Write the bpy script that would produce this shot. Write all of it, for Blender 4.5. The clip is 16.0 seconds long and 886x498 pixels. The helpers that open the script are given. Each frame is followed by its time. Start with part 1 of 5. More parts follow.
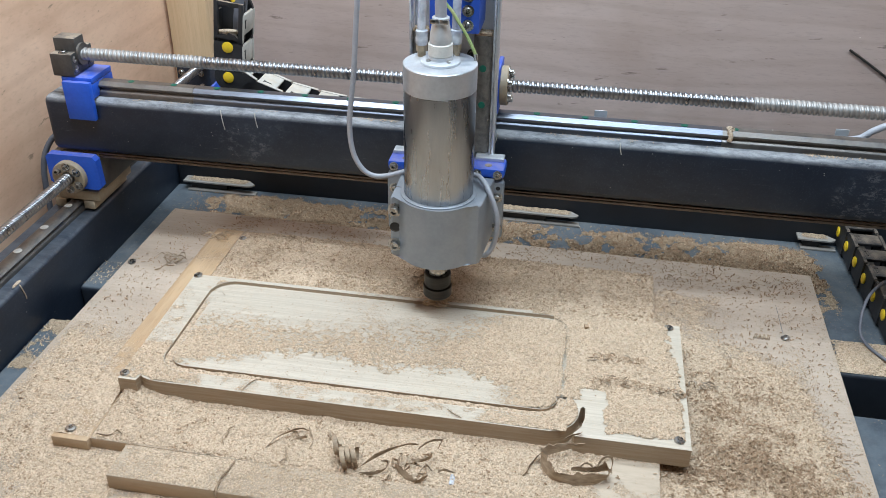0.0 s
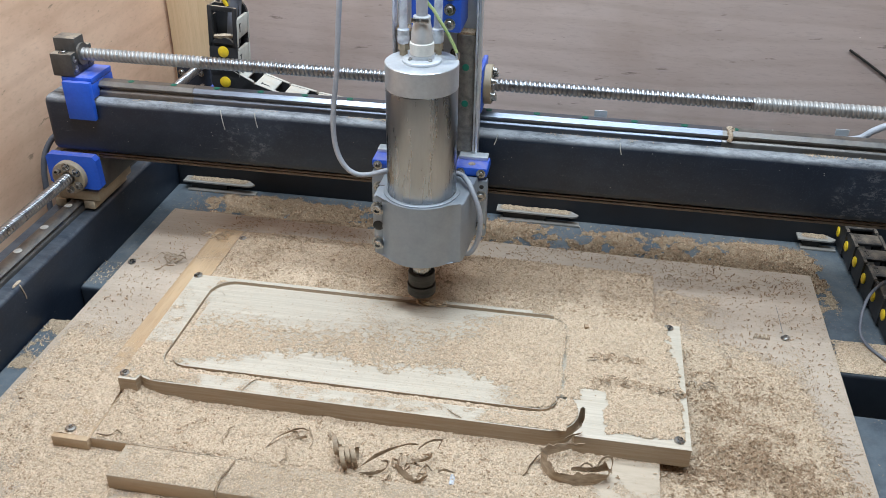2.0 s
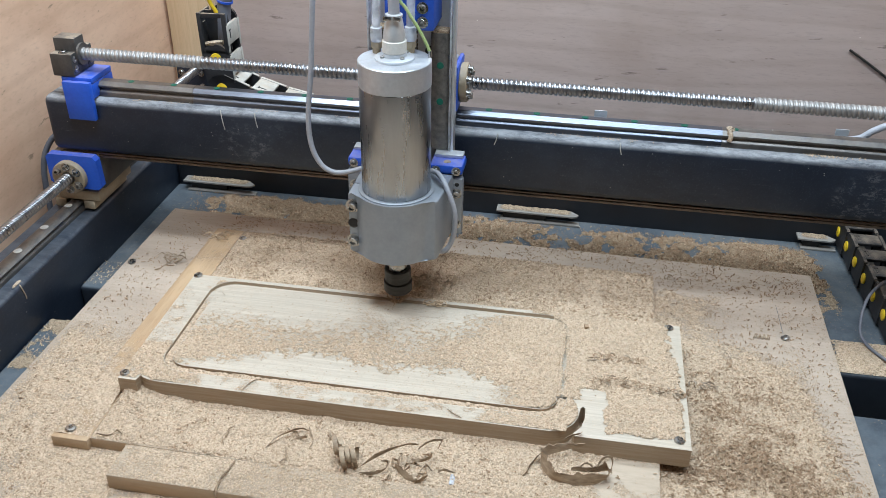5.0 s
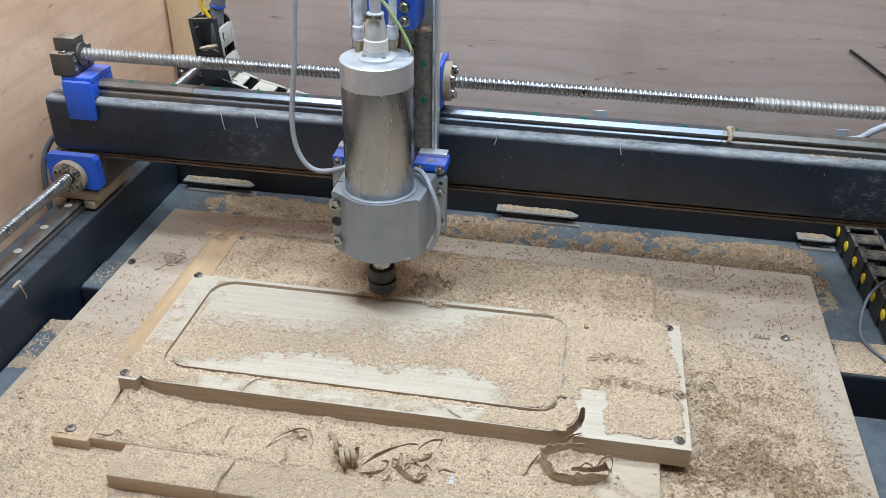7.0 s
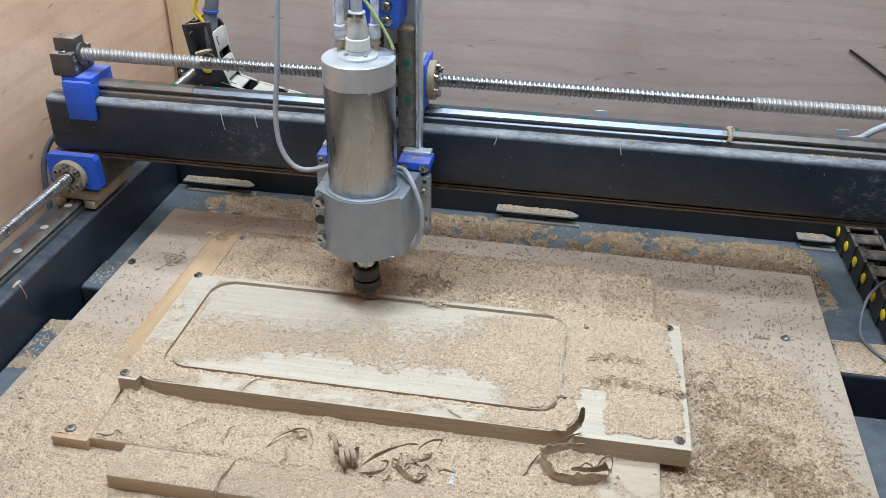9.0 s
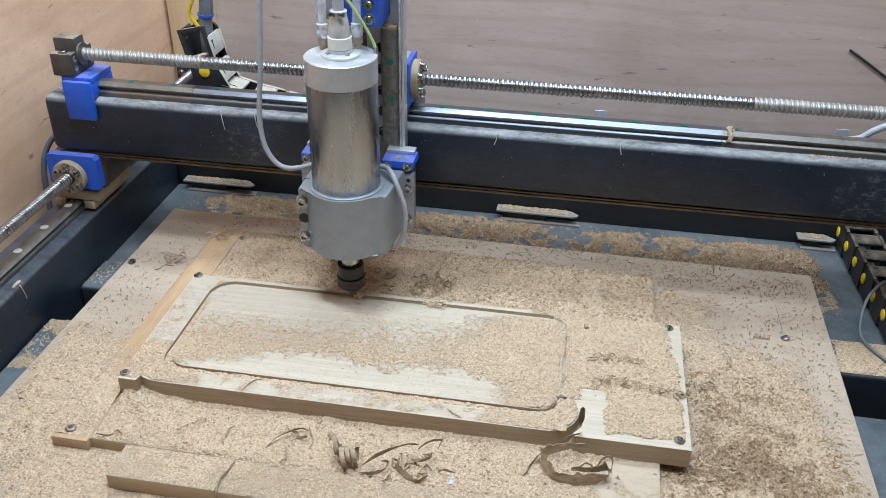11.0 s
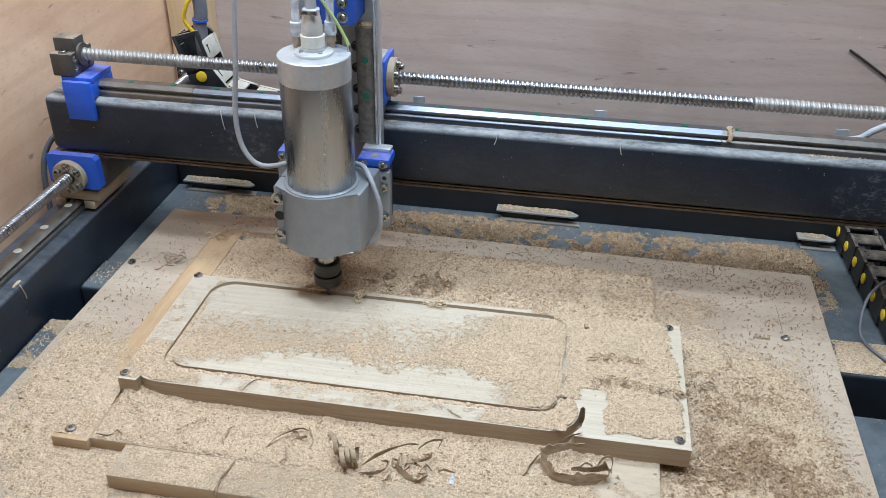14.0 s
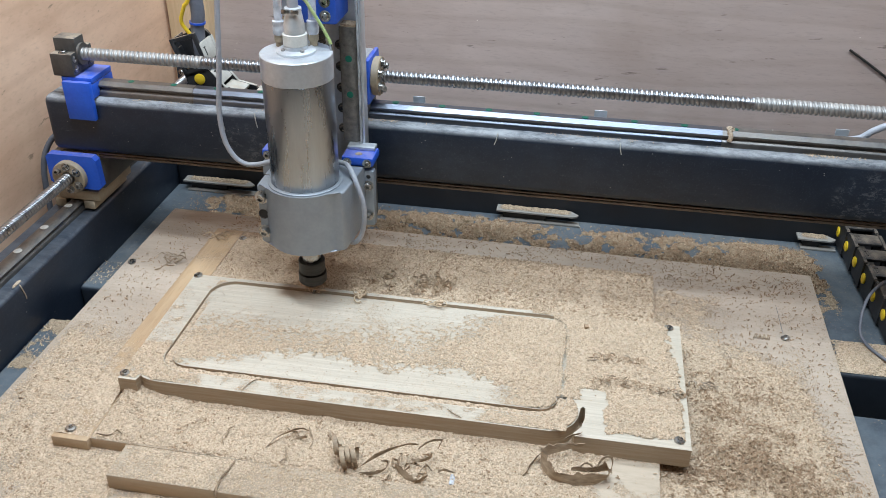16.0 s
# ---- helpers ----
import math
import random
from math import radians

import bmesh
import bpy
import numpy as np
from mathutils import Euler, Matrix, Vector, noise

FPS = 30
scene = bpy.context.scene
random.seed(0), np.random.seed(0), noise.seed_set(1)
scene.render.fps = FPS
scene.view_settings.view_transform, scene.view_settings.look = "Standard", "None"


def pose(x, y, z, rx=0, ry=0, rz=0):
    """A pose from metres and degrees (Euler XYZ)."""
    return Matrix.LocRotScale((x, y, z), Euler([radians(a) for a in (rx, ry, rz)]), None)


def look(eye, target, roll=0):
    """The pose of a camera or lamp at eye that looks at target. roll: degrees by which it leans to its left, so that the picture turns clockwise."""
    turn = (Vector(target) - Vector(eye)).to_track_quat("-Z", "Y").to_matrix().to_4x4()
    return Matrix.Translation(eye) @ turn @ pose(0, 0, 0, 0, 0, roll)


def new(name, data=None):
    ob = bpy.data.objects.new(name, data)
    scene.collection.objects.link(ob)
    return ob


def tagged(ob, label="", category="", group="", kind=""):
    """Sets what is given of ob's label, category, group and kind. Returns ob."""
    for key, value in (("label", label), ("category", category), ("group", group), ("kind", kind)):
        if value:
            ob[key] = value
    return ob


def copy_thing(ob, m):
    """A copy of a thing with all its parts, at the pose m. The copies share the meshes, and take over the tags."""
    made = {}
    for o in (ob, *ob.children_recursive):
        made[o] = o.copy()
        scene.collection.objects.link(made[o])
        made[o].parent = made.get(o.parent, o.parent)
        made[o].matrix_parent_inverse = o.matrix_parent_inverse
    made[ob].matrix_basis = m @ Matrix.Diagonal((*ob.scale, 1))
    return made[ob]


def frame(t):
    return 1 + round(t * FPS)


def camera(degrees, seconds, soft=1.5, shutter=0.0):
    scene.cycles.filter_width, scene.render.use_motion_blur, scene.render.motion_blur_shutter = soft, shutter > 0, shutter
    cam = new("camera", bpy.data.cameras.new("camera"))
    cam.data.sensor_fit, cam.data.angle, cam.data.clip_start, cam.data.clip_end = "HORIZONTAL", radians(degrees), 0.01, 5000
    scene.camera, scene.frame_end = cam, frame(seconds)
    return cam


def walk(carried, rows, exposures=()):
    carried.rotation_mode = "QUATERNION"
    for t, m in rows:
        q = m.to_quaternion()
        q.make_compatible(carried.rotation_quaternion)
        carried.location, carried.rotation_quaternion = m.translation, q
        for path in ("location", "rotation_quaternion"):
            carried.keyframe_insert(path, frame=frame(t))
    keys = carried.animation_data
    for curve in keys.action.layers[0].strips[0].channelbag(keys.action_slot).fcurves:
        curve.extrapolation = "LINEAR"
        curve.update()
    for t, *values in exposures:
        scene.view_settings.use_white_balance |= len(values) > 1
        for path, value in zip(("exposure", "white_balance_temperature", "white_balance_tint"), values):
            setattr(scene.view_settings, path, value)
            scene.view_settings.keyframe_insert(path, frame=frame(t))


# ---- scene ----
# ---- camera ----
cam = camera(53.223, 16.0, soft=0.75)
EYE = pose(0.1532, -0.8999, 0.6765, 58.513, -0.794, 9.765)
walk(cam, [(0.0, EYE), (16.0, EYE)], [(0.0, 0.36), (16.0, 0.36)])
TRAVEL = -0.1607      # metres that the spindle carriage runs along the gantry in 16 s
SCREW_PITCH = 0.0059

# ---- world and light ----
world = bpy.data.worlds.new("world")
scene.world = world
world.use_nodes = True
bg = world.node_tree.nodes["Background"]
sky = world.node_tree.nodes.new("ShaderNodeTexSky")
sky.sky_type, sky.sun_disc, sky.sun_elevation, sky.sun_rotation = "NISHITA", False, radians(40), radians(200)
world.node_tree.links.new(sky.outputs[0], bg.inputs[0])
bg.inputs[1].default_value = 0.1


def lamp(name, x, y, z, tx, ty, tz, sx, sy, watts, color):
    data = bpy.data.lights.new(name, "AREA")
    data.shape, data.size, data.size_y, data.energy, data.color = "RECTANGLE", sx, sy, watts, color
    ob = new(name, data)
    ob.matrix_basis = look((x, y, z), (tx, ty, tz))
    return ob


lamp("tube_lamp", 0.20, -0.42, 1.64, 0.32, 0.10, 0, 1.2, 0.30, 20.5, (0.72, 0.86, 1.0))
# unseen fill, added to brighten the bed and wall behind the gantry
lamp("rear_fill_light", 0.08, 0.40, 1.64, 0.10, 0.16, 0, 1.0, 0.24, 14, (0.70, 0.86, 1.0))
lamp("work_lamp", -0.36, -0.16, 1.25, -0.10, 0.00, 0, 0.14, 0.14, 4.6, (0.76, 0.88, 1.0))


# ---- materials ----
def nodes_of(name):
    m = bpy.data.materials.new(name)
    m.use_nodes = True
    t = m.node_tree
    return m, t, t.nodes["Principled BSDF"]


def link(t, a, b):
    t.links.new(a, b)


def coords(t, scale=(1, 1, 1), rot=(0, 0, 0)):
    c = t.nodes.new("ShaderNodeTexCoord")
    mp = t.nodes.new("ShaderNodeMapping")
    mp.inputs["Scale"].default_value = scale
    mp.inputs["Rotation"].default_value = rot
    link(t, c.outputs["Object"], mp.inputs["Vector"])
    return mp.outputs[0]


def noise_tex(t, vec, scale, detail=4, rough=0.55, dist=0.0):
    n = t.nodes.new("ShaderNodeTexNoise")
    n.inputs["Scale"].default_value, n.inputs["Detail"].default_value = scale, detail
    n.inputs["Roughness"].default_value, n.inputs["Distortion"].default_value = rough, dist
    if vec is not None:
        link(t, vec, n.inputs["Vector"])
    return n.outputs["Fac"]


def ramp(t, fac, stops):
    r = t.nodes.new("ShaderNodeValToRGB")
    e = r.color_ramp.elements
    while len(e) < len(stops):
        e.new(0.5)
    for k, (p, c) in zip(e, stops):
        k.position, k.color = p, (*c, 1) if len(c) == 3 else c
    link(t, fac, r.inputs[0])
    return r.outputs[0]


def grey(t, fac, a, b, lo=0.0, hi=1.0):
    return ramp(t, fac, [(a, (lo, lo, lo)), (b, (hi, hi, hi))])


def mix(t, fac, a, b, kind="MIX"):
    m = t.nodes.new("ShaderNodeMix")
    m.data_type, m.blend_type = "RGBA", kind
    for v, i in ((fac, 0), (a, 6), (b, 7)):
        if isinstance(v, (int, float)):
            m.inputs[i].default_value = v
        elif isinstance(v, tuple):
            m.inputs[i].default_value = (*v, 1)
        else:
            link(t, v, m.inputs[i])
    return m.outputs[2]


def bump(t, bsdf, height, strength, dist):
    b = t.nodes.new("ShaderNodeBump")
    b.inputs["Strength"].default_value, b.inputs["Distance"].default_value = strength, dist
    link(t, height, b.inputs["Height"])
    link(t, b.outputs[0], bsdf.inputs["Normal"])


def upward(t, lo=0.5, hi=0.95):
    """How far a face points up: where dust settles."""
    g = t.nodes.new("ShaderNodeNewGeometry")
    s = t.nodes.new("ShaderNodeSeparateXYZ")
    link(t, g.outputs["Normal"], s.inputs[0])
    r = t.nodes.new("ShaderNodeMapRange")
    r.inputs[1].default_value, r.inputs[2].default_value = lo, hi
    link(t, s.outputs[2], r.inputs[0])
    return r.outputs[0]


def times(t, a, b):
    m = t.nodes.new("ShaderNodeMath")
    m.operation = "MULTIPLY"
    for i, v in enumerate((a, b)):
        if isinstance(v, (int, float)):
            m.inputs[i].default_value = v
        else:
            link(t, v, m.inputs[i])
    return m.outputs[0]


DUST = (0.48, 0.37, 0.265)


def surface(name, c1, c2, rough, metal=0.0, scale=30, dust=0.0, scratch=0.0, bumps=0.0, scratch_color=(0.5, 0.5, 0.5), stretch=(1, 1, 1), fleck=0.22):
    """Painted, cast or machined stuff: two tones, scratches, and wood dust on what faces up."""
    m, t, b = nodes_of(name)
    v = coords(t, stretch)
    n = noise_tex(t, v, scale, 6, 0.6)
    col = ramp(t, n, [(0.3, c1), (0.7, c2)])
    fine = noise_tex(t, v, scale * 7, 3)
    col = mix(t, times(t, grey(t, fine, 0.35, 0.75), fleck), col, tuple(x * 0.55 for x in c1))
    rf = grey(t, n, 0.25, 0.75, max(0.03, rough - 0.1), min(1, rough + 0.12))
    met = metal
    if scratch:
        sv = coords(t, (9, 9, 60), (0.3, 0.2, 0.5))
        sn = times(t, grey(t, noise_tex(t, sv, 3.0, 8, 0.75), 0.62, 0.68), scratch)
        col = mix(t, sn, col, scratch_color)
    if dust:
        dn = grey(t, noise_tex(t, coords(t), 60, 7, 0.7), 0.35, 0.62)
        up = times(t, times(t, upward(t), dn), dust)
        col = mix(t, up, col, DUST)
        inv = t.nodes.new("ShaderNodeMath")
        inv.operation = "SUBTRACT"
        inv.inputs[0].default_value = 1
        link(t, up, inv.inputs[1])
        link(t, times(t, inv.outputs[0], metal), b.inputs["Metallic"])
        rf = mix(t, up, rf, (0.9, 0.9, 0.9))
    else:
        b.inputs["Metallic"].default_value = met
    link(t, col, b.inputs["Base Color"])
    link(t, rf, b.inputs["Roughness"])
    if bumps:
        bump(t, b, fine, bumps, 0.0006)
    return m


def wood(name, light, dark, grain=(3, 60, 60), rough=0.62, dust=0.0, ring=1.0, stains=0.25, stain=(0.3, 0.2, 0.12), gs=1.0, side_tone=None):
    """Timber with long grain along the axis whose grain number is small."""
    m, t, b = nodes_of(name)
    v = coords(t, grain)
    w = noise_tex(t, v, 1.1 * gs, 8, 0.62, 0.6)
    fine = noise_tex(t, coords(t, tuple(g * 6 for g in grain)), 2.0 * gs, 4, 0.7)
    col = ramp(t, w, [(0.28, dark), (0.48, tuple((a + c) / 2 for a, c in zip(light, dark))), (0.66, light)])
    col = mix(t, times(t, grey(t, fine, 0.5, 0.72), 0.35 * ring), col, tuple(x * 0.7 for x in dark))
    big = noise_tex(t, coords(t), 4.5, 5, 0.6)
    col = mix(t, times(t, grey(t, big, 0.5, 0.75), stains), col, stain)
    if dust:
        dn = grey(t, noise_tex(t, coords(t), 45, 8, 0.75), 0.38, 0.66)
        col = mix(t, times(t, times(t, upward(t), dn), dust), col, DUST)
    if side_tone:
        # faces that do not point up take a browner tone, streaked lengthwise
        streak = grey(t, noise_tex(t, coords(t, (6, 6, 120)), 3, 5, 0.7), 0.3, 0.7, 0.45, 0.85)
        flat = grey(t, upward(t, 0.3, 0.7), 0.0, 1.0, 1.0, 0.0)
        col = mix(t, times(t, flat, streak), col, side_tone)
    link(t, col, b.inputs["Base Color"])
    link(t, grey(t, fine, 0.3, 0.7, rough - 0.1, rough + 0.15), b.inputs["Roughness"])
    bump(t, b, fine, 0.25, 0.0008)
    return m


def dust_stuff(name, c1, c2, c3, loose=True):
    """Sawdust: mixed grains, crumbs and clots, with relief shade mottled into the colour. Loose layers thin out into
    single grains where little of it lies.
    """
    m, t, b = nodes_of(name)
    v = coords(t)
    fine = noise_tex(t, v, 620, 2, 0.7)
    mid = noise_tex(t, v, 30, 6, 0.65)
    col = ramp(t, fine, [(0.30, c1), (0.46, c2), (0.70, c3)])
    # darker mottling, painted in for the shading of small humps
    col = mix(t, times(t, grey(t, mid, 0.45, 0.72), 0.35), col, tuple(x * 0.76 for x in c2))
    vo = t.nodes.new("ShaderNodeTexVoronoi")
    vo.inputs["Scale"].default_value = 340
    link(t, v, vo.inputs["Vector"])
    tone = t.nodes.new("ShaderNodeSeparateColor")
    link(t, vo.outputs["Color"], tone.inputs[0])
    col = mix(t, times(t, grey(t, tone.outputs[0], 0.84, 0.88), 0.5), col, tuple(x * 0.6 for x in c2))
    col = mix(t, times(t, grey(t, tone.outputs[1], 0.84, 0.88), 0.35), col, c3)
    clot = noise_tex(t, v, 120, 5, 0.7)
    col = mix(t, times(t, grey(t, clot, 0.56, 0.70), 0.32), col, (c2[0] * 0.54, c2[1] * 0.48, c2[2] * 0.44))
    link(t, col, b.inputs["Base Color"])
    b.inputs["Roughness"].default_value = 0.95
    b.inputs["Specular IOR Level"].default_value = 0.15
    bump(t, b, mix(t, 0.5, noise_tex(t, v, 480, 5, 0.9), grey(t, vo.outputs["Distance"], 0.1, 0.8, 1.0, 0.0)), 1.0, 0.0024)
    if loose:
        a = t.nodes.new("ShaderNodeAttribute")
        a.attribute_name = "cover"
        grain = grey(t, noise_tex(t, v, 560, 3, 0.75), 0.30, 0.70)
        d = t.nodes.new("ShaderNodeMath")
        d.operation = "SUBTRACT"
        link(t, a.outputs["Fac"], d.inputs[0])
        link(t, grain, d.inputs[1])
        link(t, grey(t, d.outputs[0], 0.0, 0.10), b.inputs["Alpha"])
    return m


def chip_stuff(name, cols):
    m, t, b = nodes_of(name)
    g = t.nodes.new("ShaderNodeNewGeometry")
    n = len(cols)
    col = ramp(t, g.outputs["Random Per Island"], [(i / (n - 1), c) for i, c in enumerate(cols)])
    link(t, col, b.inputs["Base Color"])
    b.inputs["Roughness"].default_value = 0.85
    b.inputs["Specular IOR Level"].default_value = 0.2
    return m


def scuffed_paint(name, dust_sheen=0.9):
    """Blue-black enamel: faint dust film, brushed scuffs, scraped patches, specks, dust along the upper edges with the
    bevel's highlight painted in.
    """
    m, t, b = nodes_of(name)
    v = coords(t)
    big = noise_tex(t, v, 9, 7, 0.65)
    col = ramp(t, big, [(0.3, (0.005, 0.009, 0.018)), (0.7, (0.013, 0.021, 0.036))])
    film = times(t, grey(t, noise_tex(t, coords(t, (3, 3, 6), (0.1, 0.3, 0.2)), 3, 10, 0.78), 0.46, 0.80), 0.18)
    col = mix(t, film, col, (0.10, 0.125, 0.165))
    grit = times(t, grey(t, noise_tex(t, v, 420, 3, 0.8), 0.56, 0.70), 0.16)
    col = mix(t, grit, col, (0.16, 0.17, 0.185))
    scuff = times(t, grey(t, noise_tex(t, coords(t, (2, 8, 40), (0.0, 0.25, 0.0)), 6, 9, 0.8), 0.63, 0.69), 0.35)
    col = mix(t, scuff, col, (0.24, 0.25, 0.27))
    rub = times(t, times(t, grey(t, noise_tex(t, v, 7, 3), 0.60, 0.66), grey(t, noise_tex(t, coords(t, (1, 1, 1.6), (0, 0.3, 0)), 70, 9, 0.85), 0.53, 0.57)), 0.25)
    col = mix(t, rub, col, (0.30, 0.31, 0.32))
    vo = t.nodes.new("ShaderNodeTexVoronoi")
    vo.inputs["Scale"].default_value = 130
    link(t, v, vo.inputs["Vector"])
    speck = times(t, grey(t, vo.outputs["Distance"], 0.06, 0.10, 1.0, 0.0), grey(t, noise_tex(t, v, 40, 3), 0.56, 0.60))
    col = mix(t, times(t, speck, 0.85), col, (0.48, 0.45, 0.40))
    # pale upper edges: dust, and the bevel's highlight put into the colour
    dn = grey(t, noise_tex(t, coords(t, (1, 3, 3)), 22, 10, 0.8), 0.32, 0.58)
    up = times(t, times(t, upward(t, 0.25, 0.75), dn), dust_sheen)
    col = mix(t, up, col, (0.40, 0.41, 0.42))
    link(t, col, b.inputs["Base Color"])
    link(t, mix(t, up, grey(t, big, 0.25, 0.75, 0.34, 0.55), (0.8, 0.8, 0.8)), b.inputs["Roughness"])
    bump(t, b, noise_tex(t, v, 70, 6, 0.6), 0.15, 0.0010)
    return m


def ply_wall(name, light, dark, knot, warp, lines=0.3):
    """Rotary-cut plywood face: long flowing figure, cloudy tone, small dark flaws and pale nicks."""
    m, t, b = nodes_of(name)
    v = coords(t, warp)
    flow = noise_tex(t, v, 1.6, 5, 0.55, 1.4)
    w = t.nodes.new("ShaderNodeTexWave")
    w.wave_type, w.bands_direction = "BANDS", "Z"
    w.inputs["Scale"].default_value, w.inputs["Distortion"].default_value = 1.3, 9.0
    w.inputs["Detail"].default_value, w.inputs["Detail Scale"].default_value = 4, 0.7
    link(t, v, w.inputs["Vector"])
    col = ramp(t, flow, [(0.3, dark), (0.5, tuple((a + c) / 2 for a, c in zip(light, dark))), (0.7, light)])
    col = mix(t, times(t, grey(t, w.outputs["Fac"], 0.70, 1.0), lines), col, knot)
    cloud = noise_tex(t, coords(t), 3.2, 6, 0.6)
    col = mix(t, times(t, grey(t, cloud, 0.46, 0.70), 0.75), col, knot)
    fibre = noise_tex(t, coords(t, tuple(k * 9 for k in warp)), 5, 5, 0.7)
    col = mix(t, times(t, grey(t, fibre, 0.52, 0.75), 0.28), col, tuple(k * 0.6 for k in knot))
    flaw = times(t, grey(t, noise_tex(t, coords(t, tuple(k * 3 for k in warp), (0.1, 0.2, 0.1)), 4.5, 4, 0.6), 0.665, 0.72), 0.7)
    col = mix(t, flaw, col, tuple(k * 0.42 for k in knot))
    vo = t.nodes.new("ShaderNodeTexVoronoi")
    vo.inputs["Scale"].default_value = 42
    link(t, coords(t), vo.inputs["Vector"])
    nick = times(t, grey(t, vo.outputs["Distance"], 0.035, 0.055, 1.0, 0.0), grey(t, noise_tex(t, coords(t), 11, 2), 0.55, 0.58))
    col = mix(t, nick, col, (0.75, 0.70, 0.63))
    link(t, col, b.inputs["Base Color"])
    link(t, grey(t, fibre, 0.3, 0.7, 0.42, 0.62), b.inputs["Roughness"])
    bump(t, b, fibre, 0.15, 0.0008)
    return m


M_BEAM = scuffed_paint("black_painted_steel")
M_BLACKPAINT = surface("plain_black_paint", (0.008, 0.010, 0.014), (0.014, 0.017, 0.022), 0.5, 0.0, 20, dust=0.15)
M_BEAMLOW = scuffed_paint("black_frame_paint", 0.16)
M_BLUE = surface("blue_plastic", (0.012, 0.085, 0.54), (0.022, 0.115, 0.62), 0.42, 0.0, 40, dust=0.35, bumps=0.15)
def bed_paint(name):
    """Blue-black enamel under a chalky grey-blue film of old dust on what faces up, with brown specks."""
    m, t, b = nodes_of(name)
    v = coords(t)
    col = ramp(t, noise_tex(t, v, 12, 6, 0.6), [(0.3, (0.008, 0.011, 0.018)), (0.7, (0.022, 0.029, 0.04))])
    film = ramp(t, noise_tex(t, v, 9, 8, 0.7), [(0.32, (0.060, 0.076, 0.094)), (0.52, (0.115, 0.135, 0.152)), (0.72, (0.185, 0.19, 0.185))])
    up = times(t, upward(t, 0.6, 0.95), grey(t, noise_tex(t, v, 40, 8, 0.75), 0.25, 0.55, 0.55, 1.0))
    col = mix(t, up, col, film)
    crumbs = times(t, times(t, upward(t, 0.6, 0.95), grey(t, noise_tex(t, v, 260, 4, 0.8), 0.60, 0.66)), grey(t, noise_tex(t, v, 14, 4), 0.42, 0.60))
    col = mix(t, crumbs, col, (0.36, 0.27, 0.18))
    link(t, col, b.inputs["Base Color"])
    b.inputs["Roughness"].default_value = 0.6
    bump(t, b, noise_tex(t, v, 200, 5, 0.7), 0.3, 0.001)
    return m


M_BEDFILM = bed_paint("dusty_blue_black_bed_paint")
M_STEEL = surface("brushed_steel", (0.325, 0.34, 0.355), (0.40, 0.415, 0.43), 0.28, 1.0, 22, stretch=(4, 4, 0.5), fleck=0.05, scratch=0.10, scratch_color=(0.62, 0.62, 0.62))
M_ALU = surface("machined_aluminium", (0.60, 0.635, 0.675), (0.70, 0.735, 0.775), 0.40, 0.75, 30, dust=0.22)
M_CAST = surface("cast_grey_clamp", (0.27, 0.305, 0.345), (0.345, 0.38, 0.42), 0.42, 0.55, 35, dust=0.12, bumps=0.25, fleck=0.12, scratch=0.12, scratch_color=(0.2, 0.21, 0.22))
M_RAIL = surface("ground_rail_steel", (0.15, 0.17, 0.21), (0.21, 0.235, 0.28), 0.34, 1.0, 20, dust=0.06, stretch=(20, 0.5, 20))
M_RAILDIRT = surface("dusty_rail_steel", (0.14, 0.135, 0.13), (0.22, 0.21, 0.20), 0.38, 0.8, 40, dust=0.25)
M_SCREW = surface("ball_screw_steel", (0.30, 0.30, 0.31), (0.40, 0.40, 0.41), 0.32, 1.0, 60)
M_SCREWDIRT = surface("dusty_ball_screw_steel", (0.33, 0.32, 0.31), (0.46, 0.45, 0.44), 0.42, 0.7, 60, dust=0.35)
M_DARK = surface("oxidised_steel_block", (0.07, 0.07, 0.07), (0.13, 0.125, 0.12), 0.45, 0.6, 50, dust=0.75, bumps=0.3)
M_BLACKPL = surface("black_plastic", (0.012, 0.012, 0.014), (0.03, 0.03, 0.032), 0.5, 0.0, 60, dust=0.75, bumps=0.2)
M_CREAM = surface("dusty_pale_plastic", (0.38, 0.365, 0.325), (0.54, 0.52, 0.47), 0.6, 0.0, 40, dust=0.6)
M_CHAINDUST = surface("dusted_black_plastic", (0.015, 0.015, 0.016), (0.04, 0.038, 0.036), 0.55, 0.0, 60, dust=0.35, bumps=0.2)
M_YELLOW = surface("yellow_plastic", (0.75, 0.50, 0.02), (0.82, 0.58, 0.03), 0.45, 0.0, 40)
M_GREY = surface("grey_cable_jacket", (0.36, 0.37, 0.405), (0.43, 0.44, 0.475), 0.45, 0.0, 40, dust=0.1)
M_GREYDK = surface("slate_cable_jacket", (0.12, 0.13, 0.16), (0.17, 0.18, 0.21), 0.5, 0.0, 40, dust=0.2)
M_YG = surface("yellow_green_wire", (0.22, 0.36, 0.10), (0.46, 0.50, 0.24), 0.4, 0.0, 35)
M_CHROME = surface("zinc_bolt", (0.34, 0.335, 0.32), (0.50, 0.49, 0.47), 0.26, 1.0, 80, dust=0.08)
M_COLLET = surface("dark_collet_steel", (0.035, 0.033, 0.03), (0.07, 0.065, 0.06), 0.35, 0.8, 40, stretch=(1, 1, 8))
M_GREEN = surface("green_plastic_plug", (0.0, 0.12, 0.08), (0.01, 0.17, 0.11), 0.45, 0.0, 60)
M_WHITE = surface("white_nylon_plug", (0.62, 0.60, 0.55), (0.72, 0.70, 0.64), 0.5, 0.0, 60)
M_TAN = surface("grease_caked_block", (0.30, 0.24, 0.16), (0.42, 0.35, 0.25), 0.6, 0.1, 45, dust=0.6, bumps=0.5)
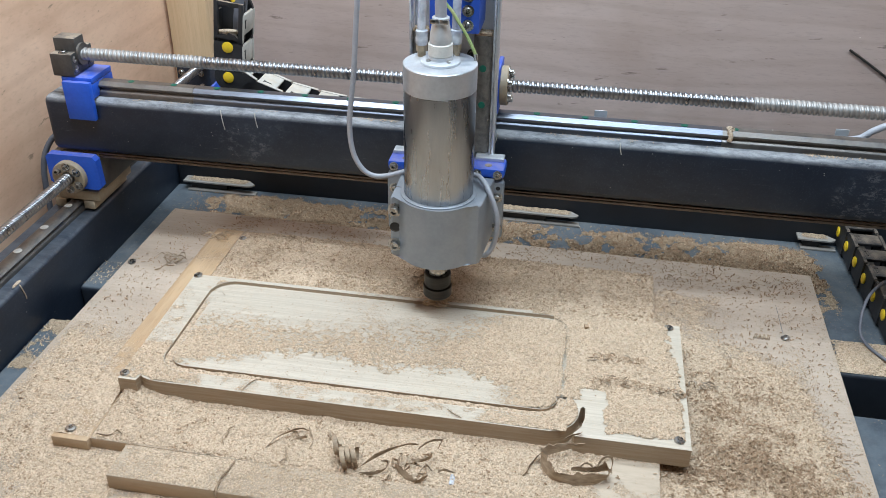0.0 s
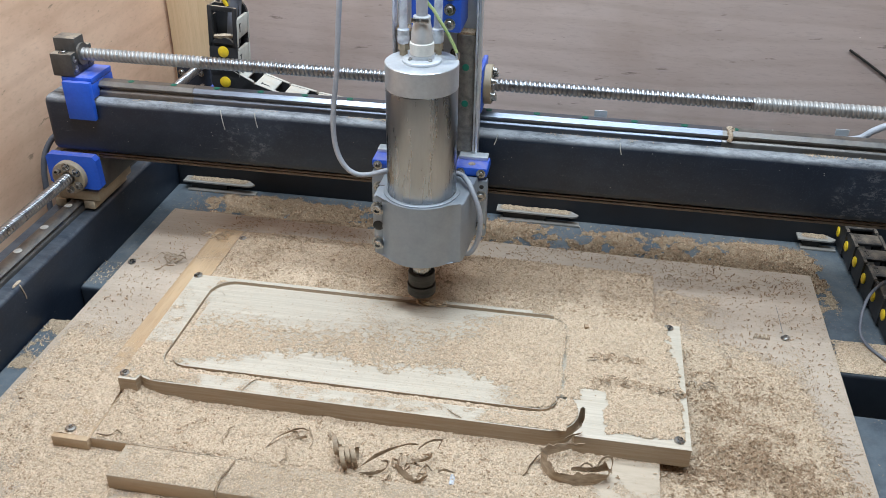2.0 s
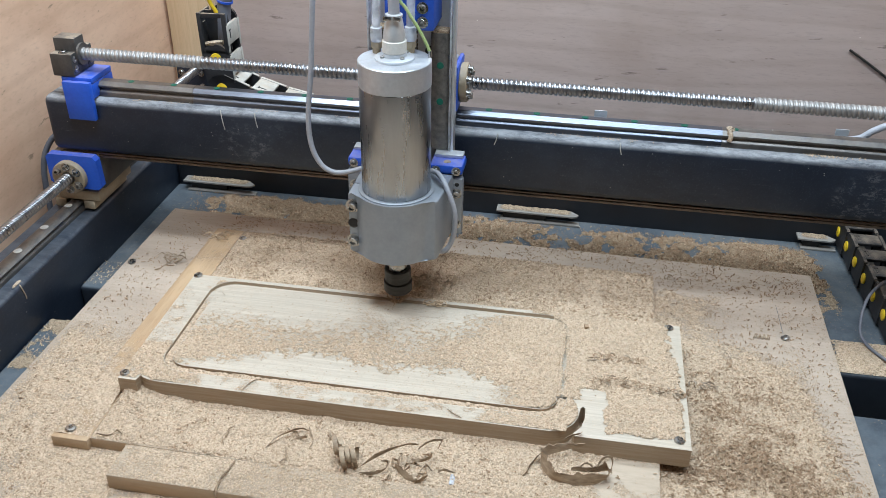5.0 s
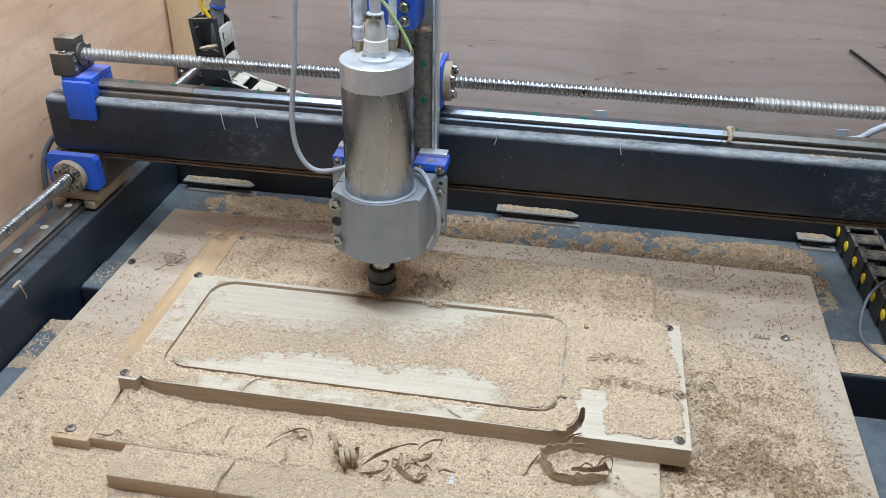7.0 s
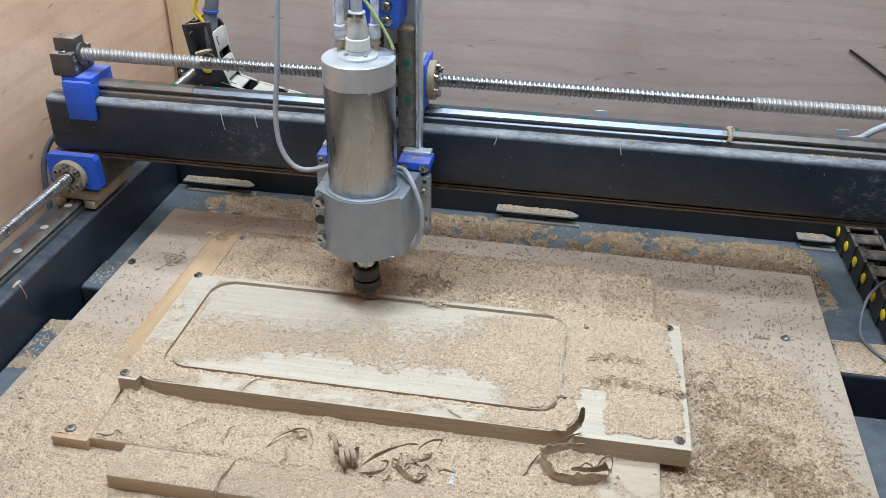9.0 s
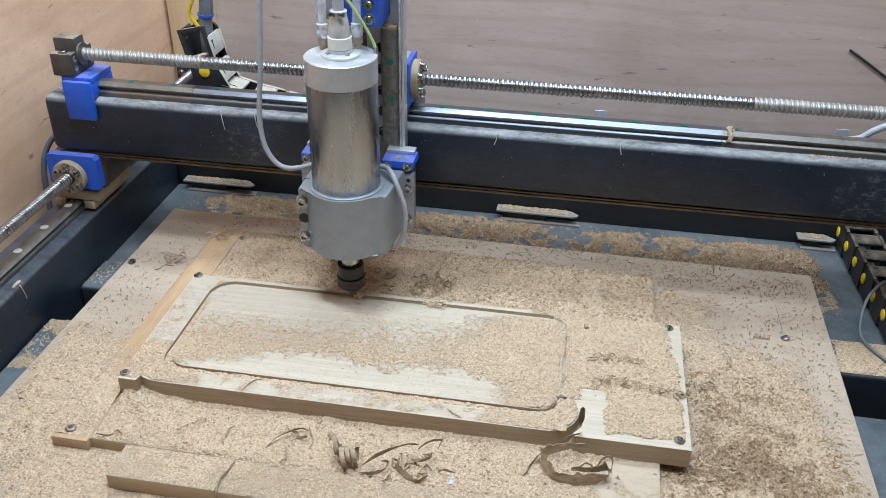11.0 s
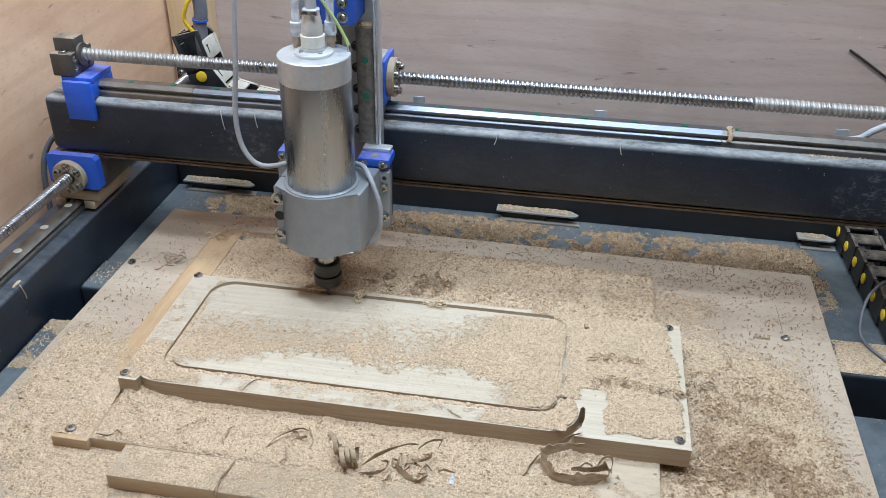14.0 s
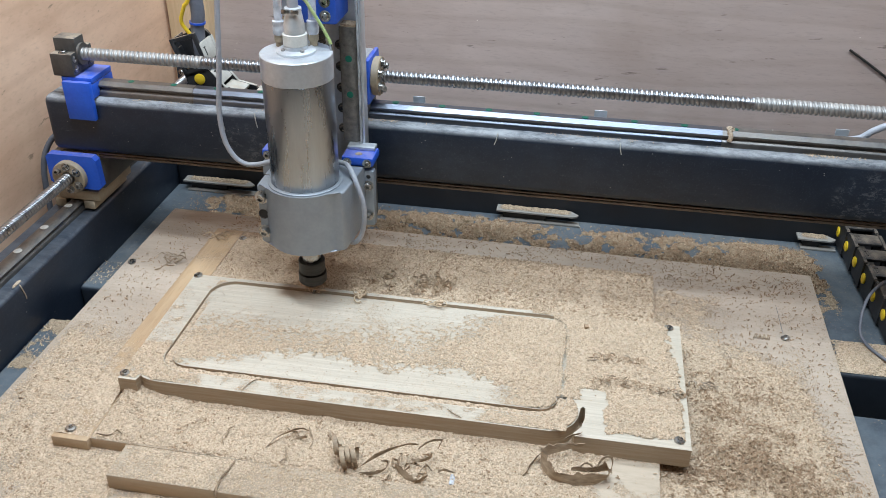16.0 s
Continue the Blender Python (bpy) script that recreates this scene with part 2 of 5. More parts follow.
M_RAILGREY = surface("dust_caked_rail", (0.10, 0.098, 0.09), (0.26, 0.24, 0.21), 0.55, 0.3, 120, dust=0.7, bumps=0.8)
M_GLAND = surface("pale_nickel_gland", (0.56, 0.57, 0.57), (0.66, 0.67, 0.67), 0.36, 0.4, 30)
M_BROWNRAIL = surface("tarnished_lower_rail", (0.10, 0.075, 0.055), (0.20, 0.15, 0.11), 0.4, 0.5, 40, dust=0.5)
M_OAK = wood("pale_oak_board", (0.64, 0.56, 0.455), (0.49, 0.41, 0.315), (6, 330, 330), 0.36, dust=0.0, ring=1.3, stains=0.3, stain=(0.50, 0.40, 0.28), side_tone=(0.33, 0.215, 0.115))
M_PLYBASE = wood("pale_plywood_base", (0.58, 0.47, 0.37), (0.44, 0.345, 0.265), (3, 22, 22), 0.6, dust=0.35, stains=0.4, stain=(0.40, 0.30, 0.235), ring=0.8)
M_SHEET = wood("pale_spoil_sheet", (0.60, 0.49, 0.37), (0.48, 0.37, 0.265), (3, 16, 16), 0.65, dust=0.3, stains=0.2, stain=(0.5, 0.4, 0.3), side_tone=(0.50, 0.36, 0.225))
M_STRIP = wood("orange_pine_strip", (0.58, 0.39, 0.225), (0.45, 0.285, 0.155), (60, 3, 60), 0.55, dust=0.25, stains=0.2, side_tone=(0.54, 0.41, 0.28))
M_PINE = wood("pine_post", (0.70, 0.52, 0.33), (0.58, 0.40, 0.23), (45, 45, 2), 0.55, stains=0.1)
M_PLYL = ply_wall("warm_plywood_wall", (0.86, 0.60, 0.43), (0.67, 0.43, 0.29), (0.56, 0.335, 0.21), (1.0, 1.6, 5.0), 0.28)
M_PLYB = ply_wall("grey_brown_plywood_wall", (0.565, 0.463, 0.422), (0.465, 0.373, 0.336), (0.39, 0.300, 0.255), (1.3, 1.0, 7.0))
M_SLAT = wood("weathered_thin_slat", (0.32, 0.305, 0.28), (0.20, 0.185, 0.165), (5, 60, 60), 0.7, dust=0.25)
M_CURL = wood("brown_wood_shaving", (0.50, 0.375, 0.25), (0.21, 0.135, 0.08), (60, 60, 200), 0.6, stains=0.6, stain=(0.62, 0.53, 0.42))
M_CURLPALE = wood("tan_wood_shaving", (0.60, 0.45, 0.305), (0.33, 0.225, 0.14), (60, 60, 200), 0.6, stains=0.4, stain=(0.62, 0.50, 0.37))
M_DUST = dust_stuff("fine_sawdust", (0.34, 0.225, 0.135), (0.62, 0.462, 0.322), (0.80, 0.625, 0.455))
# brown dust, its colour also darkened for the gantry beam's shade on the bed
M_DUSTB = dust_stuff("shaded_brown_sawdust", (0.20, 0.135, 0.085), (0.43, 0.315, 0.21), (0.58, 0.445, 0.31))
M_DUSTPACK = dust_stuff("packed_sawdust", (0.20, 0.135, 0.085), (0.43, 0.315, 0.21), (0.58, 0.445, 0.31), False)
M_WAD = dust_stuff("pale_packed_sawdust", (0.30, 0.21, 0.13), (0.56, 0.44, 0.32), (0.74, 0.62, 0.48), False)
M_CHIP = chip_stuff("pale_chips", [(0.38, 0.265, 0.16), (0.58, 0.43, 0.285), (0.72, 0.56, 0.40), (0.48, 0.345, 0.22), (0.64, 0.48, 0.33)])
M_CHIPD = chip_stuff("brown_chips", [(0.20, 0.118, 0.066), (0.37, 0.24, 0.148), (0.47, 0.33, 0.215), (0.28, 0.175, 0.10)])
M_CONCRETE = surface("workshop_concrete", (0.22, 0.21, 0.20), (0.30, 0.29, 0.28), 0.8, 0.0, 6, bumps=0.3)
M_PLASTER = surface("grey_painted_plaster", (0.24, 0.24, 0.24), (0.30, 0.30, 0.30), 0.8, 0.0, 8)


def clear_plastic():
    m, t, b = nodes_of("clear_plastic")
    b.inputs["Base Color"].default_value = (0.86, 0.90, 0.95, 1)
    b.inputs["Roughness"].default_value = 0.22
    b.inputs["IOR"].default_value = 1.25
    link(t, grey(t, noise_tex(t, coords(t), 60, 4), 0.3, 0.7, 0.35, 0.7), b.inputs["Transmission Weight"])
    return m


M_CLEAR = clear_plastic()


# ---- mesh helpers ----
def box(bm, x0, x1, y0, y1, z0, z1, bev=0.0, m=None, seg=2):
    vs = [bm.verts.new((x, y, z)) for x in (x0, x1) for y in (y0, y1) for z in (z0, z1)]
    fs = [bm.faces.new([vs[i] for i in f]) for f in ((0, 1, 3, 2), (4, 6, 7, 5), (0, 4, 5, 1), (2, 3, 7, 6), (0, 2, 6, 4), (1, 5, 7, 3))]
    if bev:
        es = {e for f in fs for e in f.edges}
        r = bmesh.ops.bevel(bm, geom=list(es), offset=bev, segments=seg, profile=0.5, affect="EDGES")
        vs = list({v for v in r["verts"]} | {v for v in vs if v.is_valid})
    if m is not None:
        bmesh.ops.transform(bm, matrix=m, verts=[v for v in vs if v.is_valid])
    return bm


def frame_to(p0, p1):
    d = Vector(p1) - Vector(p0)
    return Matrix.Translation(p0) @ d.to_track_quat("Z", "Y").to_matrix().to_4x4(), d.length


def lathe(bm, prof, seg=32, m=None, caps=True):
    """Turned form round z: prof is a list of (radius, height)."""
    m = m or Matrix()
    rings = []
    for r, z in prof:
        rings.append([bm.verts.new(m @ Vector((r * math.cos(a), r * math.sin(a), z))) for a in [2 * math.pi * i / seg for i in range(seg)]])
    for a, b in zip(rings, rings[1:]):
        for i in range(seg):
            bm.faces.new((a[i], a[(i + 1) % seg], b[(i + 1) % seg], b[i]))
    if caps:
        bm.faces.new(rings[0][::-1])
        bm.faces.new(rings[-1])
    return bm


def rod(bm, p0, p1, r, seg=20, r1=None, bev=0.0):
    m, n = frame_to(p0, p1)
    r1 = r if r1 is None else r1
    prof = [(r, 0), (r1, n)] if not bev else [(r - bev, 0), (r, bev), (r1, n - bev), (r1 - bev, n)]
    return lathe(bm, prof, seg, m)


def smooth_path(pts, n=8):
    pts = [Vector(p) for p in pts]
    ext = [pts[0] * 2 - pts[1]] + pts + [pts[-1] * 2 - pts[-2]]
    out = []
    for i in range(1, len(ext) - 2):
        a, b, c, d = ext[i - 1:i + 3]
        for k in range(n):
            t = k / n
            out.append(0.5 * ((2 * b) + (c - a) * t + (2 * a - 5 * b + 4 * c - d) * t * t + (3 * b - a - 3 * c + d) * t ** 3))
    out.append(pts[-1])
    return out


def hose(bm, pts, r, seg=12, n=8):
    path = smooth_path(pts, n)
    rings = []
    up = Vector((0.123, 0.31, 0.94))
    for i, p in enumerate(path):
        d = (path[min(i + 1, len(path) - 1)] - path[max(i - 1, 0)]).normalized()
        s = d.cross(up)
        s = s.normalized() if s.length > 1e-4 else Vector((1, 0, 0))
        u = s.cross(d).normalized()
        up = u
        rings.append([bm.verts.new(p + (s * math.cos(2 * math.pi * k / seg) + u * math.sin(2 * math.pi * k / seg)) * r) for k in range(seg)])
    for a, b in zip(rings, rings[1:]):
        for k in range(seg):
            bm.faces.new((a[k], a[(k + 1) % seg], b[(k + 1) % seg], b[k]))
    bm.faces.new(rings[0][::-1])
    bm.faces.new(rings[-1])
    return bm


def prism(bm, outline, z0, z1, m=None):
    """A flat outline (counter-clockwise) given thickness from z0 to z1."""
    m = m or Matrix()
    a = [bm.verts.new(m @ Vector((x, y, z0))) for x, y in outline]
    b = [bm.verts.new(m @ Vector((x, y, z1))) for x, y in outline]
    n = len(a)
    bm.faces.new(a[::-1])
    bm.faces.new(b)
    for i in range(n):
        bm.faces.new((a[i], a[(i + 1) % n], b[(i + 1) % n], b[i]))
    return bm


def mesh_of(name, bm, material, smooth=True, sharp=38):
    bmesh.ops.recalc_face_normals(bm, faces=bm.faces)
    me = bpy.data.meshes.new(name)
    bm.to_mesh(me)
    bm.free()
    me.materials.append(material)
    if smooth:
        me.shade_smooth()
        me.set_sharp_from_angle(angle=radians(sharp))
    return me


def part(name, bm, material, parent=None, label="", smooth=True, at=None, sharp=38):
    ob = new(name, mesh_of(name, bm, material, smooth, sharp))
    if parent is not None:
        ob.parent = parent
    if at is not None:
        ob.matrix_basis = at
    if label:
        tagged(ob, label)
    return ob


def thing(name, label, category, group="", at=None):
    ob = new(name)
    ob.empty_display_size = 0.02
    if at is not None:
        ob.matrix_basis = at
    return tagged(ob, label, category, group)


def B():
    return bmesh.new()


def solo(name, bm, material, label, category, group="", kind="", at=None, smooth=True):
    return tagged(part(name, bm, material, None, "", smooth, at), label, category, group, kind)


def socket_bolt(bm, p, axis, r=0.0045, h=0.005):
    """A socket-head cap bolt: a knurled head with a hexagonal recess."""
    m, _ = frame_to(p, Vector(p) + Vector(axis))
    lathe(bm, [(r * 1.5, 0.0), (r * 1.5, 0.0008), (r, 0.0008), (r, h - 0.0006), (r - 0.0006, h), (r * 0.58, h), (r * 0.52, h - 0.0025), (0.0002, h - 0.0026)], 12, m)


# ---- the room round the machine ----
def setting():
    kind = dict(kind="structure")
    bm = box(B(), -0.650, -0.625, -1.1, 0.70, -0.95, 1.0)
    solo("wall_left", bm, M_PLYL, "warm orange-brown plywood side wall of the enclosure", "wall", **kind)
    bm = box(B(), -0.625, 1.3, 0.66, 0.685, -0.95, 1.0)
    solo("wall_back", bm, M_PLYB, "grey-brown scuffed plywood back wall of the enclosure", "wall", **kind)
    bm = box(B(), 1.30, 1.325, -1.1, 0.70, -0.95, 1.0)
    solo("wall_right", bm, M_PLYL, "warm plywood side wall of the enclosure", "wall", **kind)
    bm = box(B(), -2.6, 2.8, -3.2, 2.2, -1.0, -0.95)
    solo("floor", bm, M_CONCRETE, "grey concrete workshop floor", "floor", **kind)
    bm = box(B(), -2.6, 2.8, -3.2, 2.2, 1.70, 1.75)
    solo("ceiling", bm, M_PLASTER, "grey painted workshop ceiling", "ceiling", **kind)
    for nm, dims in (("wall_north", (-2.6, 2.8, 2.2, 2.3)), ("wall_south", (-2.6, 2.8, -3.3, -3.2)), ("wall_west", (-2.7, -2.6, -3.3, 2.3)), ("wall_east", (2.8, 2.9, -3.3, 2.3))):
        solo(nm, box(B(), *dims, -0.95, 1.70), M_PLASTER, "grey painted workshop wall", "wall", **kind)
    bm = box(B(), -0.6195, -0.5415, 0.617, 0.6595, -0.9, 1.0, 0.003)
    solo("corner_post", bm, M_PINE, "pale pine post in the corner of the plywood enclosure", "post", kind="structure")


setting()


# ---- machine frame ----
def tube_beam(bm, x0, x1, y0, y1, z0, z1, r):
    return box(bm, x0, x1, y0, y1, z0, z1, r, None, 4)


def machine_frame():
    fr = thing("machine_frame", "black and grey-blue painted steel machine bed frame, dusty", "machine frame")
    part("side_beam", tube_beam(B(), -0.585, -0.511, -1.0, 0.45, -0.10, 0.056, 0.006), M_BEAMLOW, fr, "black steel side beam")
    part("side_beam", tube_beam(B(), 0.80, 0.89, -1.0, 0.45, -0.10, 0.056, 0.006), M_BEAM, fr, "black steel side beam")
    part("rear_beam", tube_beam(B(), -0.511, 0.80, 0.355, 0.44, -0.10, 0.055, 0.006), M_BLACKPAINT, fr, "black steel rear beam")
    for y1, wide in ((0.096, 0.0725), (-0.051, 0.16), (-0.345, 0.0725), (-0.492, 0.0725)):
        part("cross_beam", tube_beam(B(), -0.511, 0.80, y1 - wide, y1, -0.09, -0.018, 0.006), M_BEDFILM, fr, "grey-blue steel cross beam")
    part("bed_plate", box(B(), -0.511, 0.80, 0.10, 0.355, -0.034, -0.024, 0.002), M_BEDFILM, fr, "grey-blue dusty rear bed plate")
    part("tray", box(B(), -0.511, 0.80, -1.0, 0.355, -0.20, -0.19), M_BEAM, fr, "dark tray under the bed")
    for sx in (-0.59, 0.81):
        for y in (-0.9, 0.36):
            part("leg", box(B(), sx, sx + 0.07, y, y + 0.07, -0.95, -0.10, 0.005), M_BEAM, fr)


machine_frame()


def profile_rail(bm, length, w=0.02, h=0.0175):
    """Profile linear rail along +y from the origin, standing on z = 0: waisted section."""
    half = [(0.5, 0), (0.5, 0.26), (0.46, 0.34), (0.30, 0.50), (0.30, 0.56), (0.48, 0.68), (0.48, 0.77), (0.25, 1.0)]
    sec = [(w * a, h * c) for a, c in half] + [(-w * a, h * c) for a, c in half[::-1]]
    a = [bm.verts.new((x, 0, z)) for x, z in sec]
    b = [bm.verts.new((x, length, z)) for x, z in sec]
    n = len(a)
    bm.faces.new(a)
    bm.faces.new(b[::-1])
    for i in range(n):
        bm.faces.new((a[i], b[i], b[(i + 1) % n], a[(i + 1) % n]))
    return bm


def screw_mesh(bm, length, r, pitch, seg=18):
    """Ball screw along +x: rounded helical ridges over a core."""
    per = 10
    n = int(length / pitch * per)
    ks = np.arange(n + 1)
    verts, faces = [], []
    for k in ks:
        x = k * pitch / per
        for j in range(seg):
            a = 2 * math.pi * j / seg
            ph = ((x / pitch - j / seg) % 1.0)
            g = max(0.0, 1 - abs(ph - 0.5) / 0.30)
            rr = r - 0.25 * r * (0.5 - 0.5 * math.cos(math.pi * g))
            verts.append((x, rr * math.cos(a), rr * math.sin(a)))
    for k in range(n):
        for j in range(seg):
            p, q = k * seg + j, k * seg + (j + 1) % seg
            faces.append((p, q, q + seg, p + seg))
    me = bpy.data.meshes.new("screw")
    me.from_pydata(verts, [], faces)
    bm.from_mesh(me)
    bpy.data.meshes.remove(me)
    return bm


def y_rail():
    rail = thing("linear_rail", "dusty steel linear rail with white plugs on the side beam", "linear rail", at=pose(-0.5425, -1.0, 0.056))
    part("rail_bar", profile_rail(B(), 1.42, 0.022, 0.016), M_RAILDIRT, rail)
    for k in range(22):
        y = 1.026 + (k - 16) * 0.0618
        part("plug", lathe(B(), [(0.0055, 0.0161), (0.0055, 0.0166), (0.004, 0.0169)], 14, pose(0, y, 0)), M_WHITE, rail, "white round bolt-hole plug")
    scr = thing("ball_screw", "steel ball screw running along the side beam", "ball screw", at=pose(-0.5345, -1.0, 0.1155, 0, 0, 90))
    part("screw_shaft", screw_mesh(B(), 1.575, 0.008, SCREW_PITCH, 12), M_SCREW, scr, sharp=180)
    blk = thing("bearing_block", "black screw end bearing block at the rear of the side beam", "bearing block", at=pose(-0.5345, 0.57, 0.056))
    part("block_body", box(B(), -0.060, 0.006, 0, 0.03, -0.1, 0.046, 0.003), M_BEAM, blk)
    bm = B()
    for x in (-0.05, -0.012):
        for z in (0.010, 0.036):
            socket_bolt(bm, (x, -0.0002, z), (0, -1, 0), 0.004, 0.004)
            part("bolt", bm, M_CHROME, blk)
            bm = B()
    bm.free()
    part("stand", box(B(), 0.0065, 0.012, -0.01, 0.04, -0.05, 0.016, 0.002), M_BLUE, blk, "blue bracket cheek")


y_rail()


def nut_block():
    """The gantry's foot: blue nut housing, flanged ball nut and rail slide."""
    nb = thing("gantry_foot", "blue nut housing with flanged ball nut on a grease-caked slide block", "gantry foot", at=pose(-0.5345, 0.10, 0.0115))
    out = [(-0.034, 0.092), (-0.027, 0.085), (0.036, 0.083), (0.0415, 0.088), (0.040, 0.128), (0.035, 0.1335), (-0.030, 0.1335), (-0.034, 0.129)]
    turn = Matrix(((1, 0, 0, 0), (0, 0, 1, 0), (0, 1, 0, 0), (0, 0, 0, 1)))
    bm = prism(B(), out, 0.0, 0.012, turn)
    part("housing_plate", bm, M_BLUE, nb, "blue plastic nut housing plate")
    part("housing_body", box(B(), -0.032, 0.039, 0.0125, 0.11, 0.0785, 0.132, 0.004), M_DARK, nb, "dust-caked housing body")
    part("slide_block", box(B(), -0.03, 0.032, 0.004, 0.10, 0.062, 0.0782, 0.003), M_TAN, nb, "grease-caked slide block")
    bm = B()
    for sx in (-1, 1):
        box(bm, -0.008 + sx * 0.0215 - 0.0085, -0.008 + sx * 0.0215 + 0.0085, 0.004, 0.10, 0.0485, 0.0618, 0.002)
    part("slide_skirts", bm, M_TAN, nb)
    bm = lathe(B(), [(0.0095, 0), (0.0225, 0), (0.024, 0.0015), (0.024, 0.0085), (0.0225, 0.010), (0.0095, 0.010)], 28, pose(0, -0.0002, 0.1035, 90), caps=False)
    part("nut_flange", bm, M_TAN, nb, "dust-caked round nut flange")
    for k, a in enumerate((35, 90, 145, 215, 270, 325)):
        bm = B()
        socket_bolt(bm, (0.017 * math.cos(radians(a)), -0.0101, 0.1035 + 0.017 * math.sin(radians(a))), (0, -1, 0), 0.0042, 0.0045)
        part("bolt", bm, M_CHROME, nb, "dusty socket bolt")


nut_block()


# ---- gantry ----
def gantry():
    g = thing("gantry_beam", "long black painted steel box beam, scuffed and dusty", "gantry beam")
    part("beam", tube_beam(B(), -0.561, 0.90, 0.11, 0.192, 0.146, 0.2265, 0.011), M_BEAM, g)
    bm = B()
    for z0, z1, y0 in ((0.1385, 0.1415, 0.1155), (0.1417, 0.1435, 0.118), (0.1437, 0.1458, 0.1150)):
        box(bm, -0.52, 0.90, y0, 0.15, z0, z1, 0.0006)
    part("lower_rail", bm, M_BROWNRAIL, g, "tarnished brown rail under the beam")
    up = thing("linear_rail", "polished steel linear rail bolted on top of the gantry beam", "linear rail", at=pose(-0.485, 0.1345, 0.2266, 0, 0, -90))
    part("rail_bar", profile_rail(B(), 0.135, 0.023, 0.0195), M_RAILDIRT, up, "dust-covered end of the rail")
    bm = profile_rail(B(), 0.675, 0.0226, 0.0193)
    part("rail_bar", bm, M_RAIL, up, "bright polished run of the rail", at=pose(0, 0.1352, 0))
    part("rail_bar", profile_rail(B(), 0.56, 0.023, 0.0195), M_RAILDIRT, up, "dust-covered end of the rail", at=pose(0, 0.8104, 0))
    for k in range(14):
        part("plug", lathe(B(), [(0.0042, 0.0194), (0.0042, 0.0199), (0.0034, 0.0201)], 14, pose(0, 0.045 + k * 0.06, 0)), M_GREEN, up, "green bolt-hole plug")
    putty = thing("sealant_blob", "dried tan blob of putty on the rail joint", "blob", at=pose(0.3335, 0.1345, 0.2462))
    part("lump", lathe(B(), [(0.0005, -0.0008), (0.0050, 0.0), (0.0058, 0.0012), (0.0042, 0.0026), (0.0015, 0.0036), (0.0003, 0.0037)], 7, pose(0.001, -0.002, 0, 8, 6, 20)), M_WAD, putty)
    part("run", hose(B(), [(0.002, -0.003, 0.0012), (-0.001, -0.0085, 0.0002), (0.0012, -0.0118, -0.0045), (0.0, -0.0128, -0.011)], 0.0029, 6, 3), M_WAD, putty, "putty run down the rail's side")
    for x, z in ((0.179, 0.2266), (-0.056, 0.2266), (0.472, 0.2266)):
        c = thing("sensor_clip", "small bent metal clip behind the gantry rail", "clip", "clips along the rail", pose(x, 0.150, z))
        part("foot", box(B(), -0.008, 0.008, 0, 0.018, 0.0, 0.0015, 0.0004), M_ALU, c)
        part("upright", box(B(), -0.008, 0.008, 0.018, 0.0195, 0.0, 0.0165, 0.0004), M_ALU, c)
    for x, n, side in ((-0.3085, 0.020, 0.004), (-0.2620, 0.013, 0.003), (0.055, 0.009, -0.004), (0.205, 0.008, 0.003)):
        solo("glue_drip", hose(B(), [(x, 0.1120, 0.2255), (x + side * 0.3, 0.1096, 0.2195), (x + side * 0.6, 0.1094, 0.2195 - n * 0.5), (x + side, 0.1095, 0.2195 - n)], 0.0006, 6, 4), M_CREAM, "thin dried cream drip on the gantry beam", "drip", "dried drips")
    # bracket and bearing block that carry the long screw
    br = thing("screw_bracket", "blue bracket hooked over the gantry beam's end", "bracket", at=pose(-0.513, 0.108, 0.2))
    part("front_cheek", box(B(), -0.008, 0.031, -0.006, 0.0015, -0.001, 0.052, 0.0015), M_BLUE, br)
    bm = box(B(), -0.012, 0.031, 0.002, 0.055, 0.048, 0.056, 0.0015)
    box(bm, 0.026, 0.031, 0.0, 0.055, 0.028, 0.0475, 0.001)
    part("saddle", bm, M_BLUE, br)
    blk = thing("bearing_block", "dark steel bearing block holding the end of the ball screw", "bearing block", at=pose(-0.522, 0.135, 0.2565))
    part("block_body", box(B(), -0.012, 0.018, -0.0115, 0.0115, 0.001, 0.047, 0.0012), M_DARK, blk)
    for y in (-0.026, 0.012):
        part("side_lug", box(B(), -0.012, 0.018, y, y + 0.0142, 0.0, 0.03, 0.0012), M_DARK, blk)
    part("ring", lathe(B(), [(0.009, 0), (0.0145, 0), (0.0145, 0.003), (0.009, 0.003)], 24, pose(0.0181, 0, 0.0235, 0, 90, 0)), M_RAILDIRT, blk)
    bm = B()
    for y in (-0.019, 0.019):
        for z in (0.009, 0.022):
            socket_bolt(bm, (0.0181, y, z), (1, 0, 0), 0.003, 0.0012)
            part("bolt", bm, M_CHROME, blk)
            bm = B()
        socket_bolt(bm, (0.004, y, 0.0301), (0, 0, 1), 0.0042, 0.003)
        part("bolt", bm, M_CHROME, blk)
        bm = B()
    bm.free()


gantry()


